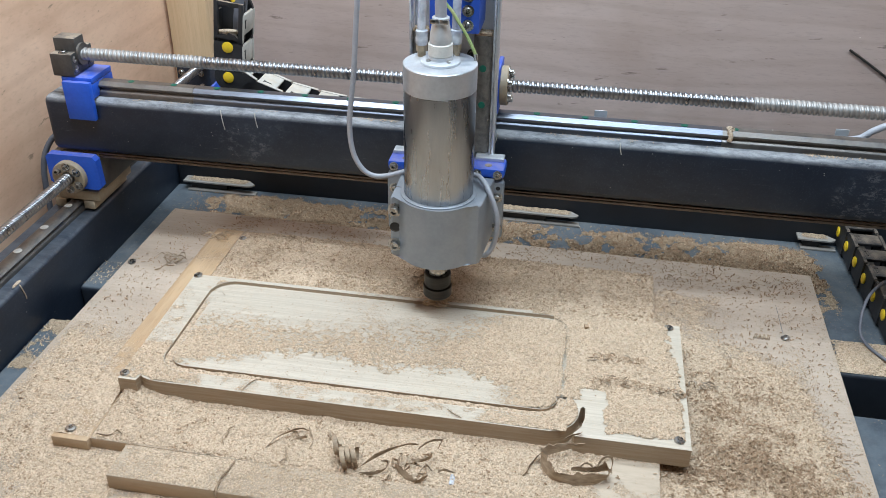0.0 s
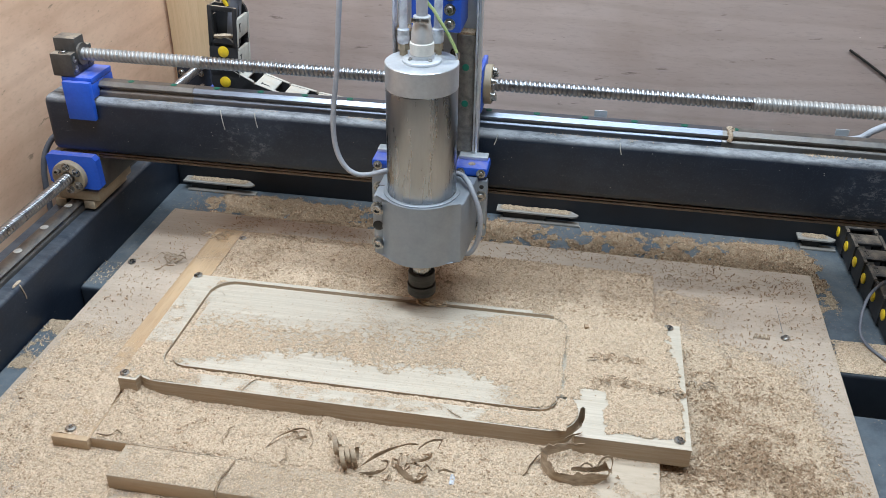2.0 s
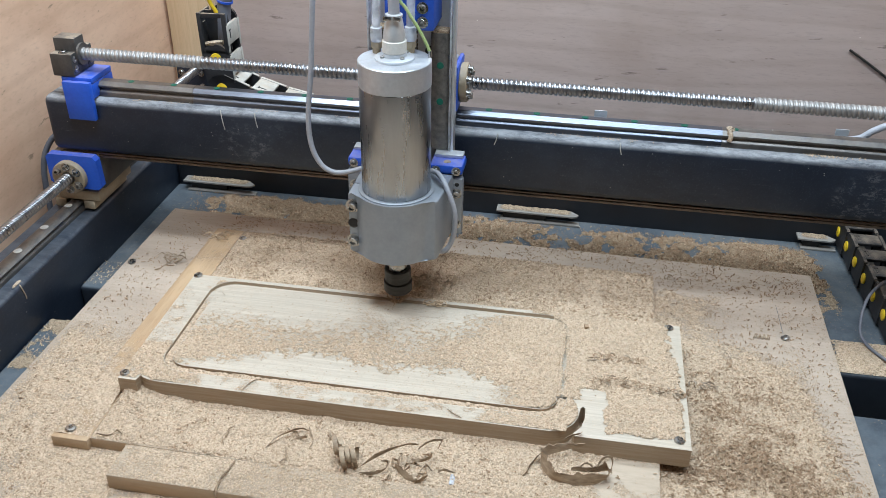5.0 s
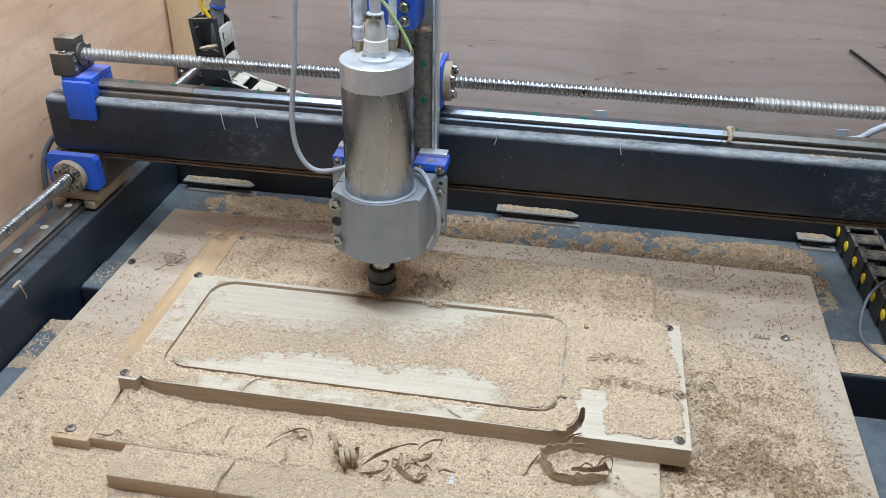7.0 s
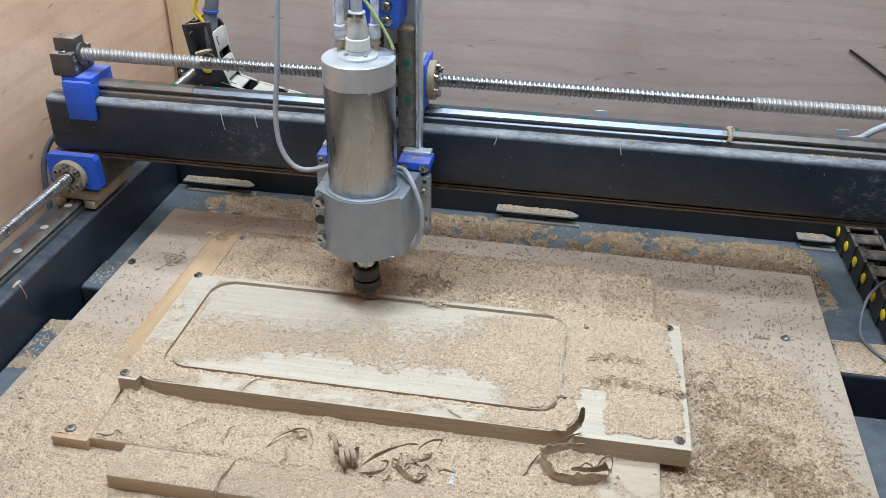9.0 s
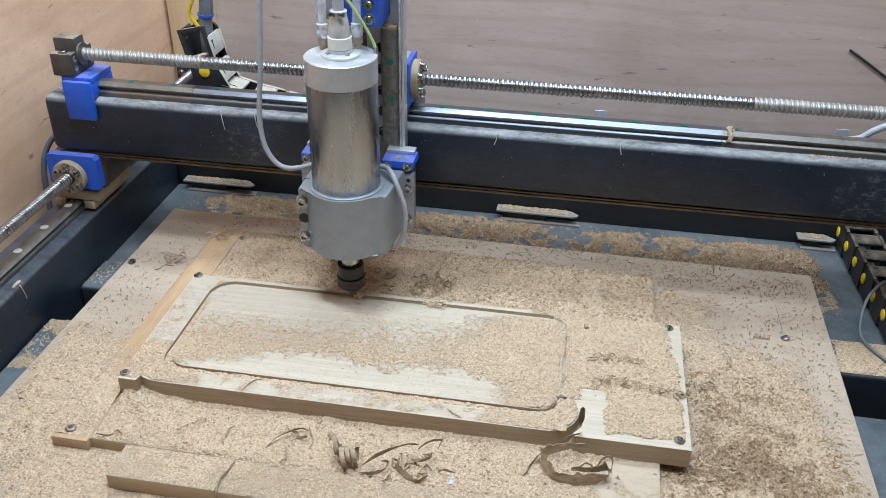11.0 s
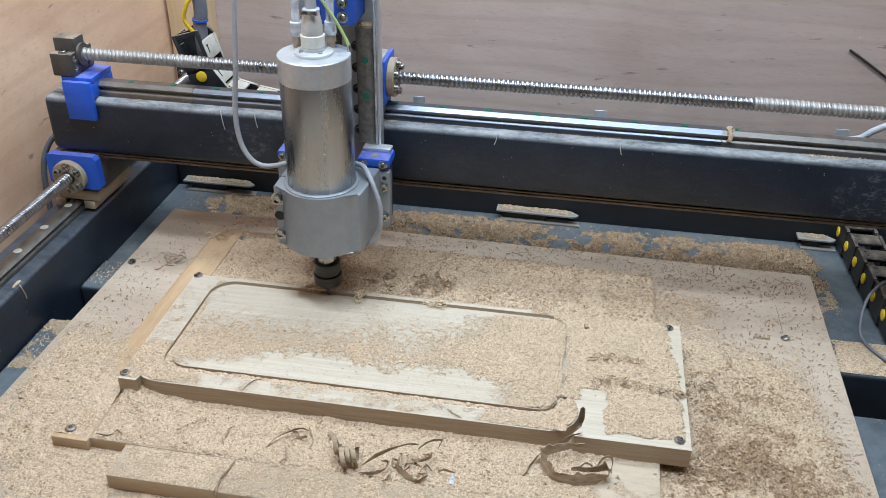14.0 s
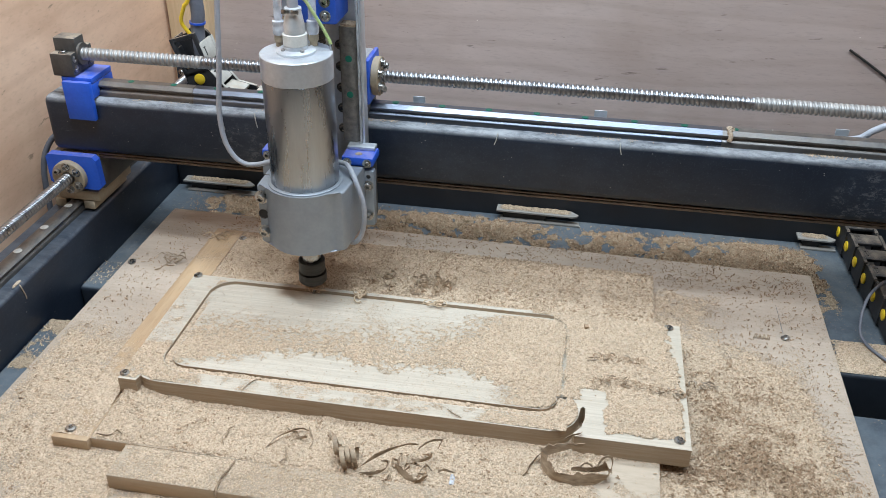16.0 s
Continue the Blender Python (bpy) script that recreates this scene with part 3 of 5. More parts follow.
def x_screw():
    s = thing("ball_screw", "long steel ball screw above the gantry beam, dusty at both ends", "ball screw", at=pose(-0.505, 0.135, 0.280))
    part("screw_shaft", screw_mesh(B(), 0.17, 0.0083, SCREW_PITCH), M_SCREWDIRT, s, "dust-caked end of the screw", sharp=180)
    part("screw_shaft", screw_mesh(B(), 0.69, 0.0081, SCREW_PITCH), M_SCREW, s, "bright greased run of the screw", at=pose(0.1700, 0, 0, 360 * (0.17 / SCREW_PITCH % 1)), sharp=180)
    part("screw_shaft", screw_mesh(B(), 0.55, 0.0083, SCREW_PITCH), M_SCREWDIRT, s, "dust-caked end of the screw", at=pose(0.8600, 0, 0, 360 * (0.86 / SCREW_PITCH % 1)), sharp=180)
    return s


X_SCREW = x_screw()


# ---- spindle carriage, which runs along the gantry ----
def carriage():
    c = thing("spindle_carriage", "grey router spindle in a cast clamp on its carriage", "router spindle")
    # spindle
    bm = lathe(B(), [(0.0385, 0.118), (0.04, 0.120), (0.04, 0.3235), (0.0397, 0.3238)], 64)
    part("spindle_body", bm, M_STEEL, c, "brushed stainless steel spindle body")
    bm = lathe(B(), [(0.0398, 0.3240), (0.0404, 0.3246), (0.0404, 0.3512), (0.0396, 0.352), (0.0005, 0.3522)], 64)
    cap = part("spindle_cap", bm, M_ALU, c, "dusty aluminium end cap")
    bm = lathe(B(), [(0.0215, 0.3524), (0.0215, 0.3548), (0.0185, 0.356), (0.0135, 0.3565), (0.0135, 0.3605)], 40)
    part("connector_flange", bm, M_ALU, c, "aluminium connector flange")
    for a in (45, 135, 225, 315):
        bm = lathe(B(), [(0.0024, 0.3562), (0.0024, 0.3580), (0.0014, 0.3586)], 10, pose(0.0155 * math.cos(radians(a)), 0.0155 * math.sin(radians(a)), 0))
        part("screw_head", bm, M_CHROME, c)
    bm = lathe(B(), [(0.0125, 0.3606), (0.0132, 0.3612), (0.0132, 0.3730), (0.0122, 0.3738)], 32)
    part("connector_collar", bm, M_WHITE, c, "pale plastic collar ring")
    bm = lathe(B(), [(0.0118, 0.3739), (0.0116, 0.382), (0.0112, 0.384), (0.0088, 0.398), (0.0092, 0.3985), (0.0092, 0.4012), (0.007, 0.402)], 32)
    part("cable_gland", bm, M_GLAND, c, "tapered metal cable gland")
    bm = box(B(), -0.0095, -0.001, -0.0118, -0.0085, 0.3965, 0.4015, 0.0008)
    box(bm, 0.001, 0.0095, -0.0118, -0.0085, 0.3965, 0.4015, 0.0008)
    part("gland_clamp", bm, M_CHROME, c, "bright strain-relief clamp")
    part("power_cable", hose(B(), [(0, 0, 0.4021), (0.0, 0.001, 0.43), (0.004, 0.008, 0.50), (0.03, 0.05, 0.60)], 0.0062), M_GREY, c, "pale grey power cable")
    for sx, sy in ((-0.0235, 0.016), (0.0125, 0.026)):
        bm = lathe(B(), [(0.0045, 0.3523), (0.0045, 0.358)], 16, pose(sx, sy, 0))
        lathe(bm, [(0.0062, 0.3581), (0.0062, 0.365)], 6, pose(sx, sy, 0))
        part("hose_barb", bm, M_TAN, c, "brass hose fitting")
        bm = lathe(B(), [(0.0058, 0.3652), (0.0068, 0.367), (0.0068, 0.373), (0.0062, 0.3745), (0.0066, 0.376), (0.0066, 0.3805), (0.0048, 0.3815)], 16, pose(sx, sy, 0))
        part("hose_nut", bm, M_CLEAR, c, "translucent plastic hose nut")
        part("water_hose", hose(B(), [(sx, sy, 0.3816), (sx + 0.001, sy + 0.001, 0.42), (sx + 0.006, sy + 0.01, 0.52)], 0.0047, 12, 4), M_CLEAR, c, "clear plastic water hose")
    part("ground_wire", hose(B(), [(0.0365, 0.014, 0.3525), (0.0345, 0.015, 0.361), (0.024, 0.017, 0.380), (0.010, 0.02, 0.400), (-0.004, 0.022, 0.424), (-0.012, 0.03, 0.50)], 0.0019, 8), M_YG, c, "yellow-green earth wire")
    part("wire_lug", rod(B(), (0.0367, 0.0138, 0.3522), (0.0362, 0.014, 0.3590), 0.0023, 10), M_CHROME, c)
    # collet
    bm = lathe(B(), [(0.0115, 0.0852), (0.0115, 0.1178)], 32)
    part("spindle_nose", bm, M_CHROME, c, "bright spindle nose")
    bm = lathe(B(), [(0.0105, 0.0500), (0.0150, 0.0515), (0.0176, 0.0545), (0.0176, 0.0665), (0.0152, 0.0675), (0.0152, 0.0690), (0.0164, 0.0698), (0.0164, 0.0840), (0.0150, 0.0851)], 32)
    part("collet_nut", bm, M_COLLET, c, "dark spinning collet nut")
    bm = lathe(B(), [(0.0028, 0.0328), (0.003, 0.0499)], 16)
    part("router_bit", bm, M_CHROME, c, "slim router bit in the groove")
    # clamp
    out = []
    for k in range(17):
        a = radians(-152 + k * (152 - 28) / 16)
        out.append((0.0475 * math.cos(a), 0.0475 * math.sin(a)))
    out = [(-0.0525, 0.047), (-0.0525, -0.0225), (-0.050, -0.0245), (-0.0425, -0.0245)] + out[1:-1] + [(0.0425, -0.0262), (0.0505, -0.0262), (0.0535, -0.0225), (0.060, 0.047)]
    bm = prism(B(), out, 0.1175, 0.1955)
    es = [e for e in bm.edges if abs(e.verts[0].co.z - e.verts[1].co.z) < 1e-5]
    bmesh.ops.bevel(bm, geom=es, offset=0.0022, segments=3, profile=0.5, affect="EDGES")
    clamp = part("clamp", bm, M_CAST, c, "grey cast spindle clamp with a rounded front")
    lip = lathe(B(), [(0.0402, 0.1952), (0.0445, 0.1952), (0.0445, 0.1970), (0.0432, 0.1978), (0.0402, 0.1978)], 64, caps=False)
    part("lip", lip, M_CAST, clamp)
    part("split", box(B(), -0.0528, -0.0400, 0.0022, 0.0034, 0.1176, 0.1958), M_BLACKPL, clamp, "dark clamping slit")
    for z in (0.1800, 0.1335):
        bm = B()
        socket_bolt(bm, (-0.0470, -0.0246, z), (0, -1, 0), 0.0058, 0.0065)
        part("bolt", bm, M_CHROME, clamp, "socket-head clamp bolt")
    bm = lathe(B(), [(0.0063, 0), (0.0063, 0.0004), (0.0055, 0.0006), (0.0053, -0.004), (0.0003, -0.0041)], 20, pose(-0.0470, -0.0246, 0.1570, 90))
    part("bolt_hole", bm, M_BLACKPL, clamp, "empty dark bolt hole")
    # plate that carries the clamp
    pl = part("mount_plate", box(B(), -0.0725, 0.0715, 0.0475, 0.060, 0.112, 0.190, 0.003), M_CAST, c, "grey cast mounting plate")
    for x in (-0.063, 0.064):
        for z in (0.128, 0.170):
            bm = B()
            socket_bolt(bm, (x, 0.0474, z), (0, -1, 0), 0.0046, 0.005)
            part("bolt", bm, M_CHROME, pl)
    part("bolt_hole", lathe(B(), [(0.0028, 0), (0.0024, 0.0005), (0.0003, 0.0003)], 14, pose(0.0645, 0.0474, 0.182, 90)), M_BLACKPL, pl)
    for x0, x1 in ((-0.072, -0.030), (0.030, 0.071)):
        b = part("slide_cap", box(B(), x0, x1, 0.048, 0.084, 0.1935, 0.2065, 0.004), M_BLUE, c, "blue plastic slide cap")
        part("slide_top", box(B(), x0 + 0.003, x1 - 0.003, 0.0685, 0.0835, 0.2066, 0.2110, 0.0008), M_ALU, b, "pale dusty plate behind the cap")
        for x in (x0 + 0.008, x1 - 0.008):
            bm = B()
            socket_bolt(bm, (x, 0.0479, 0.1995), (0, -1, 0), 0.0038, 0.003)
            part("bolt", bm, M_CHROME, b)
        part("oil_hole", lathe(B(), [(0.0046, 0.2066), (0.0040, 0.2069), (0.0003, 0.2067)], 14, pose((x0 + x1) / 2, 0.0585, 0)), M_BLACKPL, b)
        part("slide_block", box(B(), x0 + 0.004, x1 - 0.004, 0.061, 0.083, 0.112, 0.1932, 0.002), M_DARK, c, "steel slide block")
    # vertical rails and the plate behind them
    part("back_plate", box(B(), -0.0475, 0.0495, 0.098, 0.108, 0.165, 0.56, 0.001), M_ALU, c, "aluminium upright plate")
    for x in (-0.0370, 0.0365):
        bm = profile_rail(B(), 0.145, 0.0245, 0.017)
        r = part("vertical_rail", bm, M_RAILGREY, c, "dust-caked vertical linear rail", at=Matrix.Translation((x, 0.0979, 0.212)) @ Matrix(((1, 0, 0, 0), (0, 0, -1, 0), (0, 1, 0, 0), (0, 0, 0, 1))))
        for k in range(2):
            part("plug", lathe(B(), [(0.0042, 0.0171), (0.0042, 0.0177), (0.0034, 0.0179)], 14, pose(0, 0.062 + 0.045 * k, 0)), M_GREEN, r, "green bolt-hole plug")
        part("dust_heap", box(B(), -0.0095, 0.0095, 0.1452, 0.149, 0.001, 0.0165, 0.0014), M_DUSTPACK, r, "sawdust heaped on the rail end")
    part("dust_guard", box(B(), 0.0475, 0.0500, 0.078, 0.0975, 0.205, 0.56, 0.0008), M_CLEAR, c, "clear plastic dust guard")
    part("dust_guard", box(B(), -0.0500, -0.0475, 0.078, 0.0975, 0.205, 0.56, 0.0008), M_CLEAR, c, "clear plastic dust guard")
    part("guard_edge", box(B(), 0.0503, 0.0535, 0.080, 0.0975, 0.205, 0.56, 0.0008), M_ALU, c, "bright guard edge strip")
    for k in range(5):
        bm = B()
        socket_bolt(bm, (0.0215, 0.0978, 0.222 + 0.027 * k), (0, -1, 0), 0.0042, 0.005)
        part("plate_bolt", bm, M_DARK, c, "dark plate bolt")
    part("z_screw", screw_mesh(B(), 0.20, 0.007, 0.005, 12), M_DARK, c, "dark vertical lead screw", at=pose(0.004, 0.075, 0.25, 0, -90, 0), sharp=180)
    bm = box(B(), -0.020, 0.036, 0.040, 0.092, 0.3715, 0.46, 0.003)
    zb = part("z_bracket", bm, M_BLUE, c, "blue plastic upper bearing bracket")
    for x in (0.023,):
        for z in (0.3815, 0.3975, 0.4135):
            bm = B()
            socket_bolt(bm, (x, 0.0399, z), (0, -1, 0), 0.0044, 0.0035)
            part("bolt", bm, M_CHROME, zb)
    # nut housing on the long screw
    nh = part("nut_housing", box(B(), -0.045, 0.0475, 0.109, 0.162, 0.253, 0.307, 0.003), M_ALU, c, "grey nut housing block")
    part("housing_plate", box(B(), 0.0477, 0.0535, 0.1085, 0.163, 0.2505, 0.308, 0.002), M_BLUE, nh, "blue housing plate")
    part("nut_flange", lathe(B(), [(0.009, 0), (0.0235, 0), (0.0245, 0.001), (0.0245, 0.0085), (0.0235, 0.0095), (0.009, 0.0095)], 28, pose(0.0536, 0.135, 0.280, 0, 90, 0), caps=False), M_TAN, nh, "dust-caked nut flange")
    for k in range(6):
        a = radians(30 + 60 * k)
        bm = B()
        socket_bolt(bm, (0.0632, 0.135 + 0.0172 * math.cos(a), 0.280 + 0.0172 * math.sin(a)), (1, 0, 0), 0.0042, 0.0055)
        part("bolt", bm, M_CHROME, nh, "dusty socket bolt")
    part("rail_slide", box(B(), -0.05, 0.05, 0.112, 0.157, 0.2375, 0.2525, 0.002), M_DARK, c, "slide block on the gantry rail")
    # loose sensor cable looped round the clamp
    part("sensor_cable", hose(B(), [(-0.092, 0.03, 0.52), (-0.0965, 0.03, 0.42), (-0.1005, 0.03, 0.372), (-0.105, 0.03, 0.32), (-0.112, 0.03, 0.262), (-0.110, 0.03, 0.225), (-0.100, 0.03, 0.2025), (-0.086, 0.03, 0.1935), (-0.070, 0.032, 0.1935), (-0.052, 0.035, 0.1985), (-0.040, 0.042, 0.2000), (0, 0.0455, 0.2005), (0.036, 0.036, 0.2035), (0.050, 0.018, 0.2050), (0.0605, 0.006, 0.1930), (0.0690, 0.002, 0.170), (0.0695, 0.002, 0.146), (0.0655, 0.004, 0.126), (0.0585, 0.004, 0.114), (0.050, 0.01, 0.108)], 0.0031, 10, 6), M_GREY, c, "pale grey sensor cable in a loop")
    return c


CARRIAGE = carriage()


# ---- cable chains ----
PITCH = 0.0437


def chain_link(name, label, cover=True, at=None, group="", pale=None):
    """One link of a cable chain from its hinge at the origin to the next at +x; width along y."""
    k = thing(name, label, "chain link", group, at)
    h, w = 0.0205, 0.040
    pale = pale or M_CREAM
    for y, nm in ((0.0, "side_plate"), (w, "side_plate")):
        if cover or y > 0:
            bm = prism(B(), [(x, z) for x, z in ([(PITCH - 0.008, h), (0, h)] + [(-h * math.sin(radians(a)), h * math.cos(radians(a))) for a in range(15, 180, 15)] + [(0, -h), (PITCH - 0.008, -h)])], 0, 0.0045, Matrix(((1, 0, 0, 0), (0, 0, 1, y), (0, 1, 0, 0), (0, 0, 0, 1))))
            part(nm, bm, M_BLACKPL, k)
            bm = prism(B(), [(PITCH - 0.0078, h * 0.92), (PITCH - 0.0078, -h * 0.92), (PITCH + 0.012, -h * 0.75), (PITCH + 0.012, h * 0.75)], 0.0047, 0.0080, Matrix(((1, 0, 0, 0), (0, 0, 1, y), (0, 1, 0, 0), (0, 0, 0, 1))))
            part("hinge_tongue", bm, M_BLACKPL, k)
        else:
            bm = box(B(), -0.019, PITCH - 0.006, y, y + 0.0045, h - 0.006, h, 0.0006)
            box(bm, -0.019, PITCH - 0.006, y, y + 0.0045, -h, -h + 0.006, 0.0006)
            box(bm, PITCH - 0.012, PITCH - 0.006, y, y + 0.0045, -h + 0.0061, h - 0.0061, 0.0006)
            box(bm, -0.019, -0.013, y, y + 0.0045, -h + 0.0061, h - 0.0061, 0.0006)
            part("open_frame", bm, M_BLACKPL, k, "open link frame with sawdust inside")
            part("link_core", box(B(), -0.018, PITCH - 0.007, 0.020, 0.023, -h + 0.003, h - 0.004, 0.0005), M_BLACKPL, k, "dark inner wall")
            part("link_back", box(B(), -0.018, PITCH - 0.007, 0.005, w - 0.001, -h, -h + 0.003, 0.0005), M_BLACKPL, k)
            part("dust_wad", lathe(B(), [(0.001, 0.0), (0.013, 0.001), (0.0145, 0.004), (0.009, 0.009), (0.001, 0.011)], 11, pose(0.022, 0.012, -0.004, 20, 80, 0)), M_WAD, k, "wad of caught sawdust")
    if cover:
        part("pin_cap", lathe(B(), [(0.0078, 0.0), (0.0078, 0.0014), (0.0068, 0.002), (0.0003, 0.0021)], 24, pose(0, -0.0001, 0, 90)), M_YELLOW, k, "round yellow hinge cap")
    # outer bar with its clip, inner bar, and the dusty rims of the two side plates
    bar = part("cross_bar", box(B(), -0.003, 0.025, 0.0048, w - 0.0003, h - 0.0035, h + 0.0008, 0.001), pale, k, "dusty cross bar")
    part("clip", box(box(B(), 0.004, 0.016, 0.0085, 0.0098, h + 0.0008, h + 0.0016), 0.004, 0.0055, 0.0065, 0.0120, h + 0.0008, h + 0.0015), M_BLACKPL, bar, "dark snap clip")
    part("cross_bar", box(B(), -0.004, 0.031, 0.0048, w - 0.0003, -h + 0.0015, -h + 0.0045, 0.0008), pale if cover else M_BLACKPL, k)
    for y in (-0.0001, w - 0.0001):
        part("rim", box(B(), -0.003, PITCH - 0.009, y, y + 0.0047, h + 0.0001, h + 0.0012, 0.0004), pale, k, "dusty rim")
    return k


def chains():
    """The gantry's chain, which rolls up behind the beam, and the one along the bed."""
    links = [chain_link("chain_link", "open end link of a black cable chain, sawdust inside", False, None, "links of the gantry cable chain")]
    links.append(chain_link("chain_link", "black cable chain link with a yellow cap", True, None, "links of the gantry cable chain"))
    for k in range(6):
        links.append(copy_thing(links[1], Matrix()))
    bed = chain_link("chain_link", "dusty black cable chain link with a yellow cap beside the bed", True, pose(0.560, 0.352, 0.0028, 0, 0, -90), "links of the bed cable chain", M_CHAINDUST)
    for k in range(1, 16):
        copy_thing(bed, pose(0.560 + 0.0026 * k, 0.352 - PITCH * k, 0.0028, 0, 0, -90))
    return links


LINKS = chains()


# ---- boards on the bed ----
TURN = pose(0, 0, 0, 0, 0, -0.716)        # the boards lie slightly askew to the gantry
TURN_W = pose(0, 0, 0, 0, 0, 0.17)
Z_SHEET, Z_WORK = 0.0138, 0.0372


def arc(cx, cy, r, a0, a1, n=8):
    return [(cx + r * math.cos(radians(a0 + (a1 - a0) * k / n)), cy + r * math.sin(radians(a0 + (a1 - a0) * k / n))) for k in range(n + 1)]


def rounded(x0, x1, y0, y1, r, n=8):
    return arc(x1 - r, y0 + r, r, -90, 0, n) + arc(x1 - r, y1 - r, r, 0, 90, n) + arc(x0 + r, y1 - r, r, 90, 180, n) + arc(x0 + r, y0 + r, r, 180, 270, n)


def worn_plate(name, x0, x1, y0, y1, z0, z1, material, label, category, at, bev=0.0012, group=""):
    return solo(name, box(B(), x0, x1, y0, y1, z0, z1, bev), material, label, category, group, at=at)


def base_boards():
    worn_plate("base_board", -0.4626, 0.4937, -0.75, 0.2255, -0.0178, 0.0, M_PLYBASE, "large pale plywood base board on the machine bed", "plywood board", TURN)
    worn_plate("spoil_sheet", -0.3195, 0.2730, -0.2837, 0.158, 0.0002, Z_SHEET, M_SHEET, "pale spoil board sheet covered in sawdust", "spoil board", TURN)
    worn_plate("edge_strip", -0.3609, -0.31965, -0.2895, 0.1575, 0.0002, Z_SHEET + 0.0006, M_STRIP, "orange pine strip beside the spoil board", "wood strip", TURN)
    worn_plate("offcut_bar", -0.2760, -0.1625, -0.3315, -0.2875, 0.0002, 0.0195, M_SHEET, "short pale wooden offcut bar dusted with sawdust", "offcut", pose(0, 0, 0, 0, 0, -0.2), group="offcut bars")
    worn_plate("offcut_bar", -0.1605, 0.115, -0.3320, -0.2870, 0.0002, 0.0190, M_SHEET, "long pale wooden offcut bar dusted with sawdust", "offcut", pose(0, 0, 0, 0, 0, -0.2), group="offcut bars")


base_boards()
GX0, GX1, GY0, GY1, GR = -0.2905, 0.1690, -0.1840, 0.0005, 0.030   # outer rim of the routed groove
GW, GD = 0.0098, 0.0045


def work_outline():
    o = [(-0.3239, -0.2075), (-0.3032, -0.2075), (-0.3016, -0.2030), (-0.3017, -0.2000), (-0.3002, -0.1988), (-0.2990, -0.2000)]
    o += [(-0.2955, -0.2022), (-0.2880, -0.2044), (-0.2780, -0.2053), (-0.2650, -0.2055)]
    o += arc(0.150, -0.1720, 0.0335, -90, -8, 9)
    o += [(0.1850, -0.164), (0.1876, -0.1615), (0.1900, -0.164), (0.1900, -0.178), (0.1868, -0.193), (0.1780, -0.2055)]
    o += [(0.1800, -0.2085), (0.2985, -0.2085), (0.2985, 0.0065), (-0.3239, 0.0065)]
    return o


def workpiece():
    """Oak board: outer rim, sunk groove ring and inner field, all one piece of wood."""
    wp = thing("oak_board", "thick pale oak board with a routed groove, half cut out", "wooden board", at=TURN_W)
    bm = B()
    out = work_outline()
    rim = rounded(GX0, GX1, GY0, GY1, GR, 8)
    inn = rounded(GX0 + GW, GX1 - GW, GY0 + GW, GY1 - GW, GR - GW, 8)
    zt, zb, zg = Z_WORK, Z_SHEET + 0.0002, Z_WORK - GD
    def ring(pts, z):
        return [bm.verts.new((x, y, z)) for x, y in pts]
    ob, ot, rt, rg, ig, it = ring(out, zb), ring(out, zt), ring(rim, zt), ring(rim, zg), ring(inn, zg), ring(inn, zt)
    def band(a, b):
        n = len(a)
        for i in range(n):
            bm.faces.new((a[i], a[(i + 1) % n], b[(i + 1) % n], b[i]))
    band(ob, ot), band(rt, rg), band(rg, ig), band(ig, it)
    bm.faces.new(it)
    bm.faces.new(ob[::-1])
    es = []
    for loop in (ot, rt):
        for i in range(len(loop)):
            es.append(bm.edges.get((loop[i], loop[(i + 1) % len(loop)])))
    bmesh.ops.triangle_fill(bm, edges=es, use_beauty=True)
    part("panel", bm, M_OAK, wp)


workpiece()


# ---- sawdust ----
def value_noise(x, y, cell, seed):
    """Smooth random field on a grid of that cell size, 0 to 1."""
    rng = np.random.RandomState(seed)
    tab = rng.rand(256, 256)
    u, v = x / cell + 1000.37, y / cell + 1000.71
    i, j = np.floor(u).astype(int), np.floor(v).astype(int)
    fu, fv = u - i, v - j
    fu, fv = fu * fu * (3 - 2 * fu), fv * fv * (3 - 2 * fv)
    g = lambda a, b: tab[a % 256, b % 256]
    return (g(i, j) * (1 - fu) + g(i + 1, j) * fu) * (1 - fv) + (g(i, j + 1) * (1 - fu) + g(i + 1, j + 1) * fu) * fv


def fractal(x, y, cell, seed, octaves=4):
    s, a, tot = 0, 1.0, 0
    for k in range(octaves):
        s = s + a * value_noise(x, y, cell / 2 ** k, seed + k)
        tot += a
        a *= 0.55
    return s / tot


def smooth(a, b, x):
    t = np.clip((x - a) / (b - a), 0, 1)
    return t * t * (3 - 2 * t)


